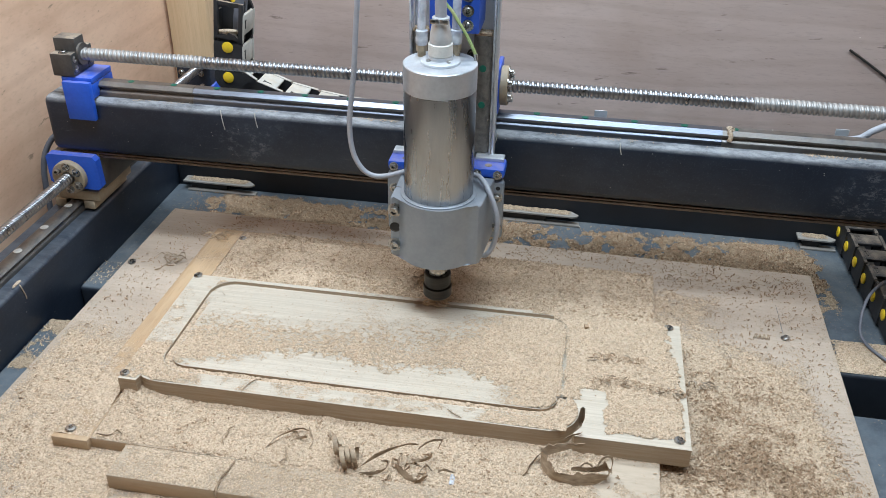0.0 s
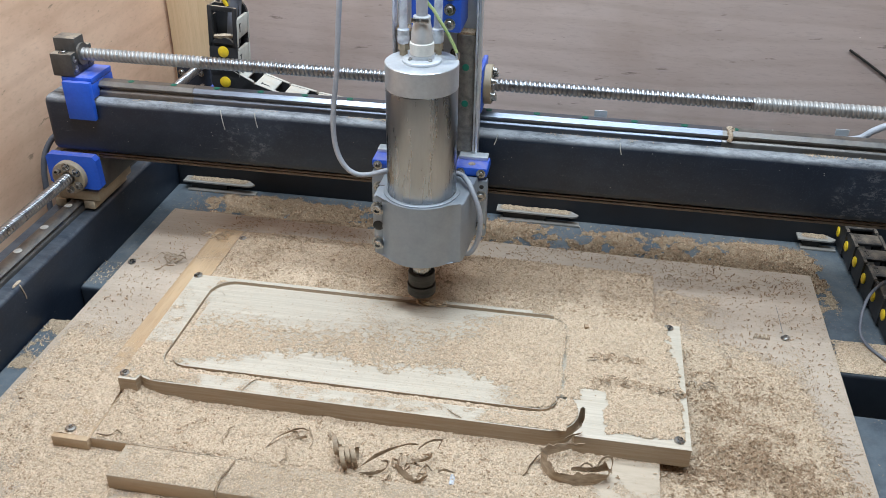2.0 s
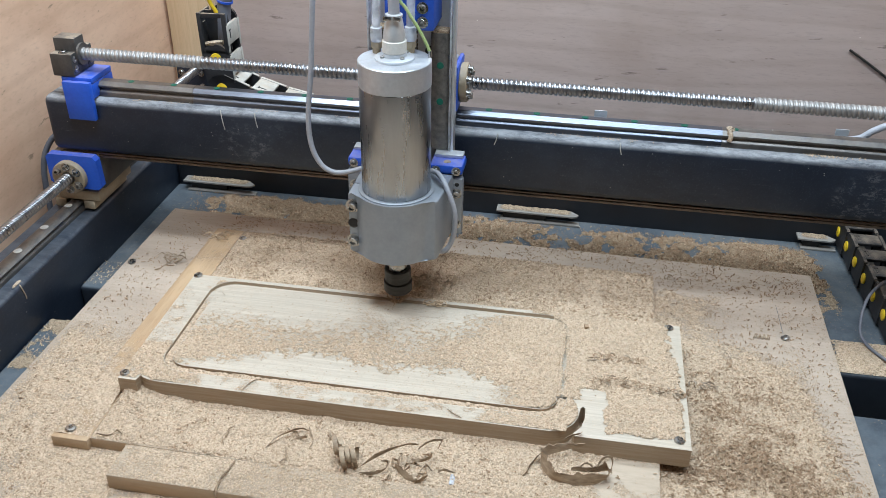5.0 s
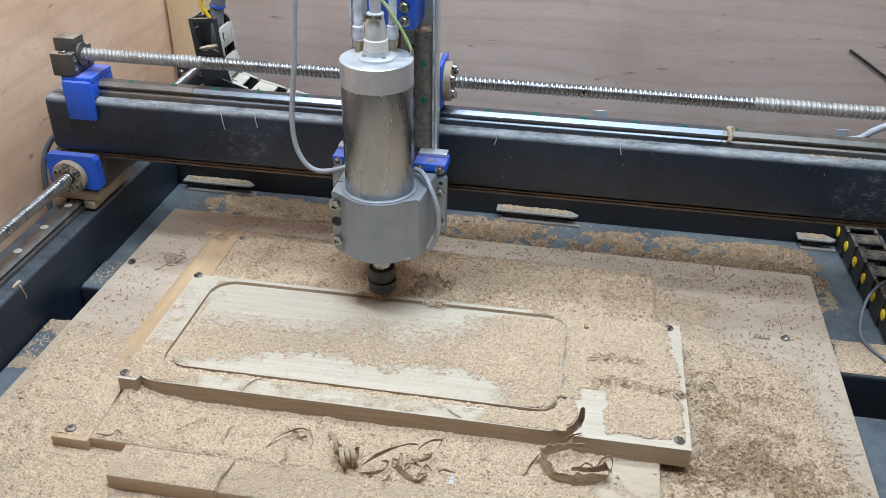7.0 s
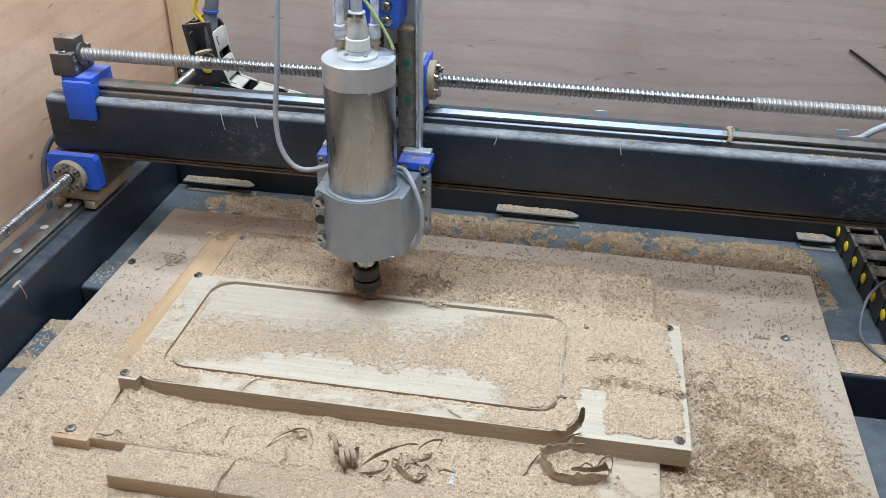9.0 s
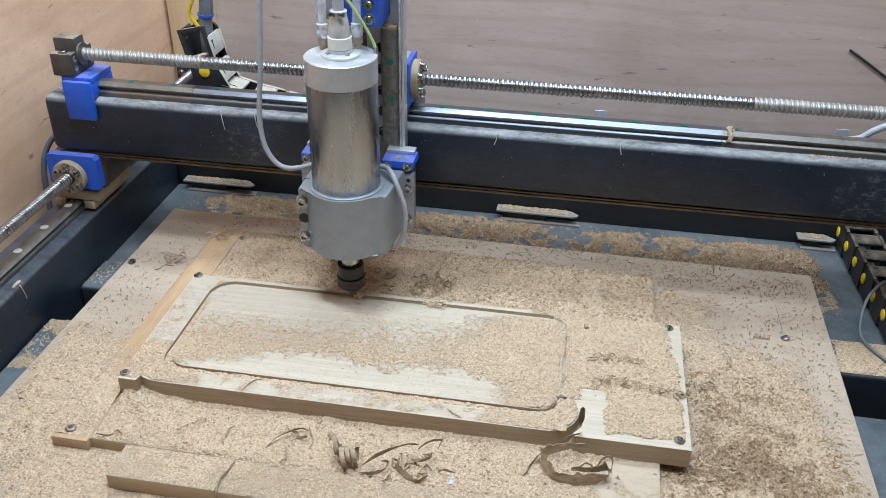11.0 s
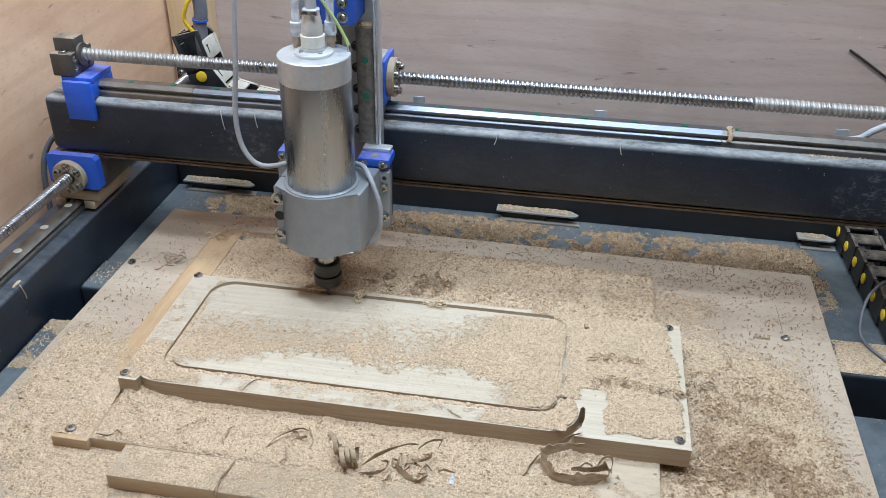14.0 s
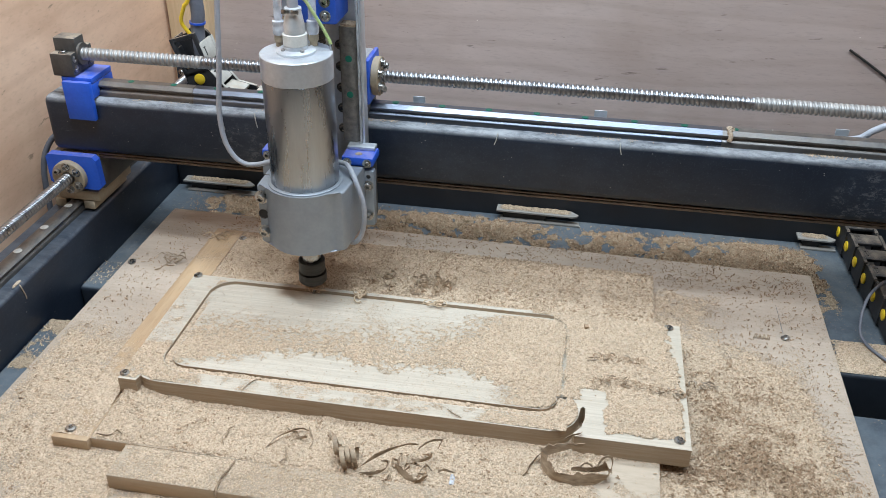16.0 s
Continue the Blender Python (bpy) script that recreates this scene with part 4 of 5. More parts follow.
def dust_layer(name, x0, x1, y0, y1, step, z, depth, material, label, at=Matrix()):
    """A heap of sawdust over a rectangle: depth(x, y) in metres; bare where it is not positive."""
    nx, ny = int((x1 - x0) / step) + 1, int((y1 - y0) / step) + 1
    xs, ys = np.linspace(x0, x1, nx), np.linspace(y0, y1, ny)
    X, Y = np.meshgrid(xs, ys, indexing="ij")
    X = X + (value_noise(X, Y, step * 1.3, 91) - 0.5) * step * 0.5
    D = depth(X, Y)
    C = np.clip((D + 0.0007) / 0.0014, 0, 1)
    D = D + (value_noise(X, Y, max(step * 1.5, 0.0024), 77) - 0.5) * 0.0022 * smooth(0.0, 0.0006, D)
    Z = z + np.maximum(D, 0.0) + 0.0003
    P = np.stack([X, Y, Z], -1).reshape(-1, 3)
    idx = np.arange(nx * ny).reshape(nx, ny)
    q = np.stack([idx[:-1, :-1], idx[1:, :-1], idx[1:, 1:], idx[:-1, 1:]], -1).reshape(-1, 4)
    keep = (C.reshape(-1)[q] > 0.02).any(1)
    q = q[keep]
    used, inv = np.unique(q, return_inverse=True)
    me = bpy.data.meshes.new(name)
    me.from_pydata(P[used].tolist(), [], inv.reshape(-1, 4).tolist())
    me.materials.append(material)
    cover = me.attributes.new("cover", "FLOAT", "POINT")
    cover.data.foreach_set("value", C.reshape(-1)[used].astype(np.float32))
    ob = new(name, me)
    ob.matrix_basis = at
    return tagged(ob, label, "sawdust", kind="stuff")


def edge_fade(X, Y, x0, x1, y0, y1, w):
    return smooth(0, w, np.minimum(np.minimum(X - x0, x1 - X), np.minimum(Y - y0, y1 - Y)))


def base_depth(X, Y):
    n = fractal(X, Y, 0.09, 5)
    f = fractal(X, Y, 0.02, 15)
    bare_back = smooth(0.12, 0.16, Y + (f - 0.5) * 0.05)
    left_bare = smooth(-0.335, -0.36, X) * smooth(-0.16, 0.02, Y + (n - 0.5) * 0.14) * 0.95
    right_thin = smooth(0.30, 0.40, X + (f - 0.5) * 0.1) * smooth(0.0, 0.08, Y + (n - 0.5) * 0.2) * 0.95
    right_thin = np.maximum(right_thin, 0.8 * smooth(0.425, 0.475, X + (n - 0.5) * 0.10))
    heap = np.exp(-(((X - 0.37) / 0.06) ** 2 + ((Y + 0.19) / 0.10) ** 2))
    d = 0.0016 * (n + 0.5 * f - 0.30 - 0.9 * np.maximum(np.maximum(bare_back, left_bare), right_thin)) + 0.010 * heap * (0.3 + n * 0.6 + f * 0.5) + 0.010 * heap * (fractal(X, Y, 0.011, 233, 3) - 0.5)
    d = d + 0.0022 * (fractal(X, Y, 0.016, 231, 3) - 0.45) * smooth(0.0, 0.001, d)
    return d * edge_fade(X, Y, -0.4626, 0.4937, -0.75, 0.2255, 0.012) - 0.0002


def sheet_depth(X, Y):
    n = fractal(X, Y, 0.07, 25)
    f = fractal(X, Y, 0.018, 35)
    bare = smooth(0.19, 0.23, X) * smooth(-0.20, -0.22, Y)
    left = smooth(-0.27, -0.315, X) * smooth(0.01, 0.06, Y) * 0.7
    lump = np.exp(-((X + 0.02) / 0.2) ** 2) * smooth(0.03, 0.09, Y) * 0.003
    foot = (0.002 + 0.007 * np.exp(-((X + 0.285) / 0.035) ** 2)) * smooth(0.045, 0.0, np.abs(Y + 0.208)) * (X < 0.17)
    relief = 0.0024 * (fractal(X, Y, 0.014, 232, 3) - 0.42)
    return (relief + 0.0034 * (n + 0.6 * f - 0.28 - 0.75 * bare - 0.55 * left) + lump + foot * f) * edge_fade(X, Y, -0.3195, 0.273, -0.2837, 0.158, 0.005) - 0.0001 + 0.004 * np.exp(-((X + 0.297) / 0.034) ** 2 - ((Y + 0.2105) / 0.022) ** 2)


def groove_mask(X, Y, slack=0.0006):
    """True over the routed groove: a rounded ring of constant width."""
    cx, cy = (GX0 + GX1) / 2, (GY0 + GY1) / 2
    qx, qy = np.abs(X - cx) - (GX1 - GX0) / 2 + GR, np.abs(Y - cy) - (GY1 - GY0) / 2 + GR
    sd = np.hypot(np.maximum(qx, 0), np.maximum(qy, 0)) + np.minimum(np.maximum(qx, qy), 0) - GR
    return (sd < slack) & (sd > -GW - slack), sd


def cut_mask(X, Y):
    """The slots cut right through the board."""
    right = (X > 0.172) & (X < 0.1975) & (Y < -0.152) & (np.hypot(X - 0.150, Y + 0.172) > 0.0325)
    return right | ((X < -0.288) & (X > -0.3036) & (Y < -0.198 - 0.3 * np.maximum(0, X + 0.3)))


def work_depth(X, Y):
    n = fractal(X, Y, 0.06, 45)
    f = fractal(X, Y, 0.012, 55)
    h = fractal(X, Y, 0.004, 145, 2)
    ring, sd = groove_mask(X, Y)
    curve = np.interp(X, [-0.30, -0.26, -0.204, -0.169, -0.129, -0.062, -0.029, 0.0535, 0.106, 0.137, 0.16], [-0.19, -0.172, -0.1564, -0.1414, -0.1295, -0.1399, -0.1437, -0.1332, -0.1478, -0.172, -0.19])
    w = (f - 0.5) * 0.016 + (n - 0.5) * 0.010 + (h - 0.5) * 0.010
    # field inside the groove: bare front scallop, drift across the middle, thin film at the back
    front = smooth(-0.004, 0.018, Y - curve + w)
    upper = np.interp(X, [-0.28, -0.22, -0.16, -0.08, 0.0, 0.06, 0.10, 0.13], [-0.118, -0.098, -0.112, -0.105, -0.095, -0.055, -0.02, 0.02])
    back = smooth(-0.035, 0.075, Y - upper + 1.6 * w)
    speck = value_noise(X, Y, 0.0020, 345) - 0.5
    edge = 4 * (front * (1 - front) + back * (1 - back))
    field = 0.0010 * (0.1 + 0.9 * n) * front - 0.00105 * back + (0.0005 + 0.0012 * edge) * (h - 0.5) + (0.0003 + 0.0004 * edge) * speck - 0.0004 * (1 - front)
    field = field + 0.0012 * np.exp(-((X - 0.15) / 0.05) ** 2)
    # rim outside it
    rim = 0.0017 * (n + f * 0.7 - 0.30) + 0.0006 * (h - 0.5)
    rim = np.where((Y < GY0 + 0.002) & (X < 0.15), 0.0013 * (n * 0.8 + f + 0.4 * (h - 0.5) - 0.98 + 0.5 * smooth(-0.2, -0.28, X) + 0.55 * smooth(0.07, 0.11, X)), rim)
    rim = np.where((Y > GY1 - 0.002) & (X < 0.12), 0.0012 * (n + f - 1.35), rim)
    rim = np.where((X < GX0 + 0.004) & (Y > -0.14), 0.0014 * (n * 0.7 + f + 0.4 * (h - 0.5) - 0.85 - 0.30 * smooth(-0.09, -0.03, Y)), rim)
    bare = smooth(0.014, 0.0, np.abs(X - 0.198 - 0.10 * np.maximum(0, -0.165 - Y) + w * 0.6) - 0.005) * smooth(-0.126, -0.136, Y + w * 0.3)
    bare = np.maximum(bare, smooth(-0.195, -0.201, Y + w * 0.5) * (X > 0.19))
    bare = np.maximum(bare, smooth(0.281, 0.289, X + w) * smooth(-0.07, -0.04, Y))
    bare = np.maximum(bare, smooth(0.291, 0.2955, X + w * 0.5))
    trail = 0.0055 * np.exp(-((Y + 0.121 - 0.004 * np.sin((X - 0.2) * 60)) / 0.005) ** 2) * (X > 0.197) + 0.0045 * np.exp(-((Y + 0.0765) / 0.005) ** 2) * smooth(0.033, 0.024, np.abs(X - 0.224))
    right = 0.0019 * (n * 0.6 + f * 0.6 + 0.15) - 0.0042 * bare + trail * (0.4 + f)
    rim = np.where(X > GX1 - 0.006, right, rim)
    d = np.where(sd < -GW / 2, field, rim)
    # the groove is clear on three sides and choked with dust on the right
    choked = (X > 0.146) & (Y > -0.150)
    d = np.where(ring & choked, 0.0012 * (f + 0.2) - 0.0009 * np.exp(-((sd + GW / 2) / 0.0028) ** 2), d)
    d = np.where(ring & ~choked, -1.0, d)
    d = np.where(cut_mask(X, Y), -1.0, d)
    return np.where(edge_fade(X, Y, -0.3239, 0.2985, -0.2052, 0.0065, 0.003) > 0.3, d, -1.0)


def groove_depth(X, Y):
    f = fractal(X, Y, 0.02, 155)
    h = fractal(X, Y, 0.004, 165, 2)
    ring, sd = groove_mask(X, Y, 0.0)
    amount = 0.0010 + 0.0016 * smooth(-0.10, -0.17, Y) - 0.0012 * smooth(-0.06, -0.02, Y)
    return np.where(ring & ((X < 0.147) | (Y < -0.149)), amount * (0.3 + 1.2 * f) + 0.0008 * (h - 0.5) - 0.0003, -1.0)


def bed_depth(X, Y):
    n = fractal(X, Y, 0.10, 65)
    f = fractal(X, Y, 0.02, 75)
    ridge = smooth(0.345, 0.30, Y + (f - 0.5) * 0.03) * smooth(-0.46, -0.36, X) * smooth(0.11, 0.21, Y) * smooth(0.55, 0.47, X)
    return -0.0008 + 0.020 * ridge * (n + 0.75 * f - 0.74) + 0.016 * ridge * (fractal(X, Y, 0.012, 175, 3) - 0.47)


def strip_depth(X, Y):
    n = fractal(X, Y, 0.05, 85)
    f = fractal(X, Y, 0.014, 95)
    return (0.0018 * (n + 0.5 * f - 0.45 - 0.55 * smooth(-0.19, -0.06, Y))) * edge_fade(X, Y, -0.3609, -0.3197, -0.2895, 0.1575, 0.004) - 0.0001 + 0.007 * np.exp(-((X + 0.310) / 0.022) ** 2 - ((Y + 0.2105) / 0.022) ** 2)


def bar_depth(X, Y):
    n = fractal(X, Y, 0.05, 105)
    f = fractal(X, Y, 0.014, 115)
    return 0.0013 * (n + 0.6 * f - 0.55) * edge_fade(X, Y, -0.276, 0.115, -0.332, -0.2872, 0.004)


dust_layer("sawdust_base", -0.462, 0.493, -0.40, 0.2255, 0.0020, 0.0, base_depth, M_DUST, "fine tan sawdust spread over the plywood base board", TURN)
dust_layer("sawdust_sheet", -0.319, 0.2725, -0.2835, 0.1575, 0.0017, Z_SHEET, sheet_depth, M_DUST, "fine tan sawdust covering the spoil board", TURN)
dust_layer("sawdust_strip", -0.3605, -0.3205, -0.2835, 0.157, 0.002, Z_SHEET + 0.0006, strip_depth, M_DUST, "tan sawdust on the pine strip", TURN)
dust_layer("sawdust_work", -0.3238, 0.2984, -0.2084, 0.0064, 0.0012, Z_WORK, work_depth, M_DUST, "fine pale sawdust in drifts on the oak board", TURN_W)
dust_layer("sawdust_groove", -0.292, 0.170, -0.186, 0.002, 0.0012, Z_WORK - GD, groove_depth, M_DUST, "pale sawdust lying in the routed groove", TURN_W)
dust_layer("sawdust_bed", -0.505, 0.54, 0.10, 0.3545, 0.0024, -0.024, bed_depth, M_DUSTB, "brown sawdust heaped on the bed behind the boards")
dust_layer("sawdust_bar", -0.2755, 0.1145, -0.3315, -0.2875, 0.002, 0.0194, bar_depth, M_DUST, "sawdust dusted on the offcut bars", pose(0, 0, 0, 0, 0, -0.2))
dust_layer("sawdust_side_gap", -0.505, -0.455, -0.20, -0.056, 0.002, -0.018, lambda X, Y: 0.005 * (fractal(X, Y, 0.03, 33) + 0.5 * fractal(X, Y, 0.01, 34) - 0.72 + 0.35 * smooth(-0.10, -0.055, Y)), M_DUSTB, "brown sawdust in the gap beside the base board")
dust_layer("sawdust_cross_beam", 0.50, 0.79, 0.026, 0.094, 0.003, -0.018, lambda X, Y: 0.003 * (fractal(X, Y, 0.03, 31) + 0.3 * fractal(X, Y, 0.01, 32) - 0.30) * edge_fade(X, Y, 0.5, 0.8, 0.024, 0.096, 0.01), M_DUST, "pale sawdust on a cross beam")


def chips(name, count, x0, x1, y0, y1, z, depth, density, material, label, seed, size=(0.0012, 0.004), at=Matrix(), curl=0.4):
    """Loose router chips: small bent slivers strewn at random angles on the dust."""
    rng = np.random.RandomState(seed)
    n = count * 4
    X, Y = rng.uniform(x0, x1, n), rng.uniform(y0, y1, n)
    ok = rng.rand(n) < density(X, Y)
    X, Y = X[ok][:count], Y[ok][:count]
    n = len(X)
    Zb = z + np.maximum(depth(X, Y), 0.0) + 0.0003
    L = rng.uniform(*size, n) * rng.uniform(0.5, 1.0, n)
    Wd = np.minimum(L * rng.uniform(0.18, 0.42, n), 0.0013)
    A = rng.uniform(0, 2 * np.pi, n)
    T = rng.normal(0, 0.35, n)
    d = np.stack([np.cos(A) * np.cos(T), np.sin(A) * np.cos(T), np.abs(np.sin(T))], 1)
    s = np.stack([-np.sin(A), np.cos(A), rng.normal(0, 0.35, n)], 1)
    c = np.stack([X, Y, Zb + L * 0.5 * np.abs(np.sin(T)) + 0.0002], 1)
    lift = np.zeros((n, 3))
    lift[:, 2] = L * curl * rng.uniform(0, 0.6, n)
    hl, hw = (L / 2)[:, None], (Wd / 2)[:, None]
    P = np.stack([c - d * hl - s * hw, c - d * hl + s * hw, c - s * hw + lift, c + s * hw + lift, c + d * hl - s * hw, c + d * hl + s * hw], 1).reshape(-1, 3)
    b = (np.arange(n) * 6)[:, None]
    F = np.concatenate([b + [0, 2, 3, 1], b + [2, 4, 5, 3]], 0)
    me = bpy.data.meshes.new(name)
    me.from_pydata(P.tolist(), [], F.tolist())
    me.materials.append(material)
    ob = new(name, me)
    ob.matrix_basis = at
    return tagged(ob, label, "wood chips", kind="stuff")


def clump(seed, cell, lo, hi):
    return lambda X, Y: smooth(lo, hi, fractal(X, Y, cell, seed))


chips("chips_base", 42000, -0.46, 0.49, -0.38, 0.222, 0.0, base_depth, lambda X, Y: 0.07 + smooth(0.0, 0.0012, base_depth(X, Y)) * smooth(0.15, 0.6, fractal(X, Y, 0.07, 201)), M_CHIP, "pale router chips over the base board", 1, (0.0010, 0.0030), at=TURN)
chips("chips_base_brown", 9000, -0.46, 0.49, -0.38, 0.222, 0.0, base_depth, lambda X, Y: 0.05 + 0.5 * smooth(0.56, 0.74, fractal(X, Y, 0.022, 221)), M_CHIPD, "brown router chips over the base board", 2, (0.0012, 0.0046), TURN)
chips("chips_heap_brown", 20000, 0.25, 0.49, -0.38, 0.03, 0.0, base_depth, lambda X, Y: np.exp(-(((X - 0.37) / 0.065) ** 2 + ((Y + 0.20) / 0.11) ** 2)) * smooth(0.3, 0.65, fractal(X, Y, 0.035, 207)), M_CHIPD, "brown router chips heaped beside the oak board", 22, (0.0016, 0.0060), TURN, 0.7)
chips("chips_heap", 5000, 0.25, 0.49, -0.38, 0.05, 0.0, base_depth, lambda X, Y: np.exp(-(((X - 0.37) / 0.08) ** 2 + ((Y + 0.16) / 0.14) ** 2)), M_CHIP, "pale router chips heaped beside the oak board", 23, (0.0013, 0.0042), TURN)
chips("chips_sheet", 40000, -0.318, 0.271, -0.282, 0.156, Z_SHEET, sheet_depth, lambda X, Y: (0.05 + smooth(0.0, 0.001, sheet_depth(X, Y)) * smooth(0.15, 0.6, fractal(X, Y, 0.06, 202))), M_CHIP, "pale router chips over the spoil board", 3, (0.0009, 0.0026), at=TURN)
chips("chips_sheet_back", 7000, -0.318, 0.271, 0.005, 0.156, Z_SHEET, sheet_depth, lambda X, Y: 0.1 + smooth(0.3, 0.7, fractal(X, Y, 0.05, 212)), M_CHIP, "long pale router chips on the spoil board behind the oak board", 33, (0.0016, 0.0042), at=TURN)
chips("chips_sheet_brown", 8500, -0.318, 0.271, -0.282, 0.153, Z_SHEET, sheet_depth, lambda X, Y: 0.04 + 0.5 * smooth(0.56, 0.74, fractal(X, Y, 0.02, 222)) + 0.6 * smooth(0.02, 0.05, Y) * smooth(0.4, 0.7, fractal(X, Y, 0.03, 203)), M_CHIPD, "brown router chips over the spoil board", 4, (0.0014, 0.005), TURN)
chips("chips_work", 26000, -0.322, 0.297, -0.205, 0.004, Z_WORK, work_depth, lambda X, Y: (work_depth(X, Y) > 0.0001) * 0.8 + (work_depth(X, Y) > -0.5) * (0.035 + 0.10 * (X > GX0 + GW) * (X < GX1) * (Y > -0.13) * (Y < -0.012)) + 0.25 * smooth(-0.0012, 0.0, work_depth(X, Y)) * smooth(0.5, 0.7, fractal(X, Y, 0.02, 211)), M_CHIP, "pale router chips on the oak board", 5, (0.0007, 0.0021), TURN_W)
chips("chips_work_brown", 900, -0.322, 0.297, -0.205, 0.004, Z_WORK, work_depth, lambda X, Y: (work_depth(X, Y) > -0.5) * (0.10 + (np.abs(Y + 0.118) < 0.008) * (X > 0.2) + (np.abs(Y + 0.0765) < 0.006) * (np.abs(X - 0.222) < 0.028)), M_CHIPD, "brown chips on the oak board", 6, (0.0012, 0.0035), TURN_W)
chips("chips_bed", 15000, -0.47, 0.53, 0.215, 0.345, -0.024, bed_depth, lambda X, Y: (bed_depth(X, Y) > 0.001) * 1.0 + 0.04, M_CHIP, "pale router chips heaped behind the boards", 7, (0.0012, 0.0036))
chips("chips_bed_brown", 22000, -0.47, 0.53, 0.215, 0.345, -0.024, bed_depth, lambda X, Y: (bed_depth(X, Y) > 0.0) * 1.0 + 0.10, M_CHIPD, "brown router chips heaped behind the boards", 8, (0.0018, 0.0062), Matrix(), 0.8)
chips("chips_back_edge", 2600, -0.36, 0.48, 0.15, 0.2225, 0.0, base_depth, lambda X, Y: 0.25 + smooth(0.15, 0.21, Y) * smooth(0.35, 0.65, fractal(X, Y, 0.03, 251)), M_CHIPD, "brown crumbs scattered along the rear edge of the base board", 28, (0.0016, 0.0050), TURN)
chips("chips_right_curls", 1700, 0.28, 0.485, -0.36, 0.20, 0.0, base_depth, lambda X, Y: 0.45 + 0 * X, M_CHIPD, "small dark curled chips strewn on the base board", 29, (0.0020, 0.0065), TURN, 0.5)
chips("chips_left_curls", 900, -0.45, -0.325, -0.36, 0.20, 0.0, base_depth, lambda X, Y: 0.3 + 0 * X, M_CHIPD, "small dark curled chips strewn beside the strip", 30, (0.0020, 0.0060), TURN, 0.5)
chips("chips_sheet_curls", 1400, -0.31, 0.268, 0.01, 0.154, Z_SHEET, sheet_depth, lambda X, Y: 0.45 + 0 * X, M_CHIPD, "small dark curled chips strewn on the spoil board", 31, (0.0020, 0.0070), TURN, 0.5)
chips("chips_gantry", 2600, -0.46, 0.70, 0.1135, 0.1235, 0.2262, lambda X, Y: X * 0, lambda X, Y: smooth(0.45, 0.72, fractal(X, Y * 0, 0.05, 206)) * smooth(0.1135, 0.121, Y), M_CHIP, "beige crumbs of dust along the gantry rail", 19, (0.0010, 0.0035))
chips("chips_trail", 900, 0.196, 0.297, -0.135, -0.065, Z_WORK, work_depth, lambda X, Y: np.exp(-((Y + 0.121 - 0.004 * np.sin((X - 0.2) * 60)) / 0.0035) ** 2) + np.exp(-((Y + 0.0765) / 0.004) ** 2) * (np.abs(X - 0.224) < 0.03), M_CHIPD, "brown chips in ragged trails on the oak board", 41, (0.0012, 0.0042), TURN_W)
chips("chips_bar", 1300, -0.275, 0.114, -0.331, -0.288, 0.0194, bar_depth, clump(205, 0.05, 0.2, 0.7), M_CHIP, "pale chips on the offcut bars", 9, at=pose(0, 0, 0, 0, 0, -0.2))
chips("chips_side_gap", 700, -0.508, -0.44, -0.15, 0.092, -0.018, lambda X, Y: X * 0, lambda X, Y: 0.3 * ((Y > 0.03) | (Y < -0.06)), M_CHIP, "pale chips on the cross beams beside the base board", 45, (0.002, 0.0055))
chips("chips_cross_beam", 900, 0.50, 0.62, 0.028, 0.092, -0.0165, lambda X, Y: X * 0, lambda X, Y: X * 0 + 0.5, M_CHIP, "pale chips on the cross beam", 10)


solo("bark_crumb", box(B(), -0.0025, 0.0025, -0.003, 0.003, 0.0, 0.0045, 0.0006), M_CHIPD, "small dark square wood crumb on the oak board", "wood crumb", at=pose(0.1863, -0.0183, Z_WORK + 0.0008, 4, 6, 12))


# ---- screws in the boards ----
def wood_screw(x, y, z, tilt, label="zinc wood screw driven into the board"):
    s = thing("wood_screw", label, "screw", "screws holding the boards", pose(x, y, z, tilt, tilt * 0.6, x * 900))
    part("head", lathe(B(), [(0.0022, -0.003), (0.0054, -0.0002), (0.0056, 0.0012), (0.0048, 0.0022), (0.0024, 0.0024), (0.0015, 0.0012), (0.0002, 0.001)], 18), M_CHROME, s)
    part("recess", box(box(B(), -0.0022, 0.0022, -0.0005, 0.0005, 0.0018, 0.0027), -0.0005, 0.0005, -0.0022, 0.0022, 0.0018, 0.0027), M_BLACKPL, s, "dark cross recess")


for sx, sy, sz, tl in ((-0.3113, 0.1398, Z_SHEET, 4), (0.2851, 0.0006, Z_WORK, 5), (0.2873, -0.1953, Z_WORK, -6), (-0.3191, -0.1997, Z_WORK, 8), (0.4376, 0.0586, 0.001, -20), (0.2545, 0.1389, Z_SHEET, 3), (-0.4507, 0.0696, 0.001, 10), (-0.3485, -0.2715, Z_SHEET + 0.0012, 6), (-0.3187, 0.0034, Z_WORK, -8)):
    wood_screw(sx, sy, sz, tl)


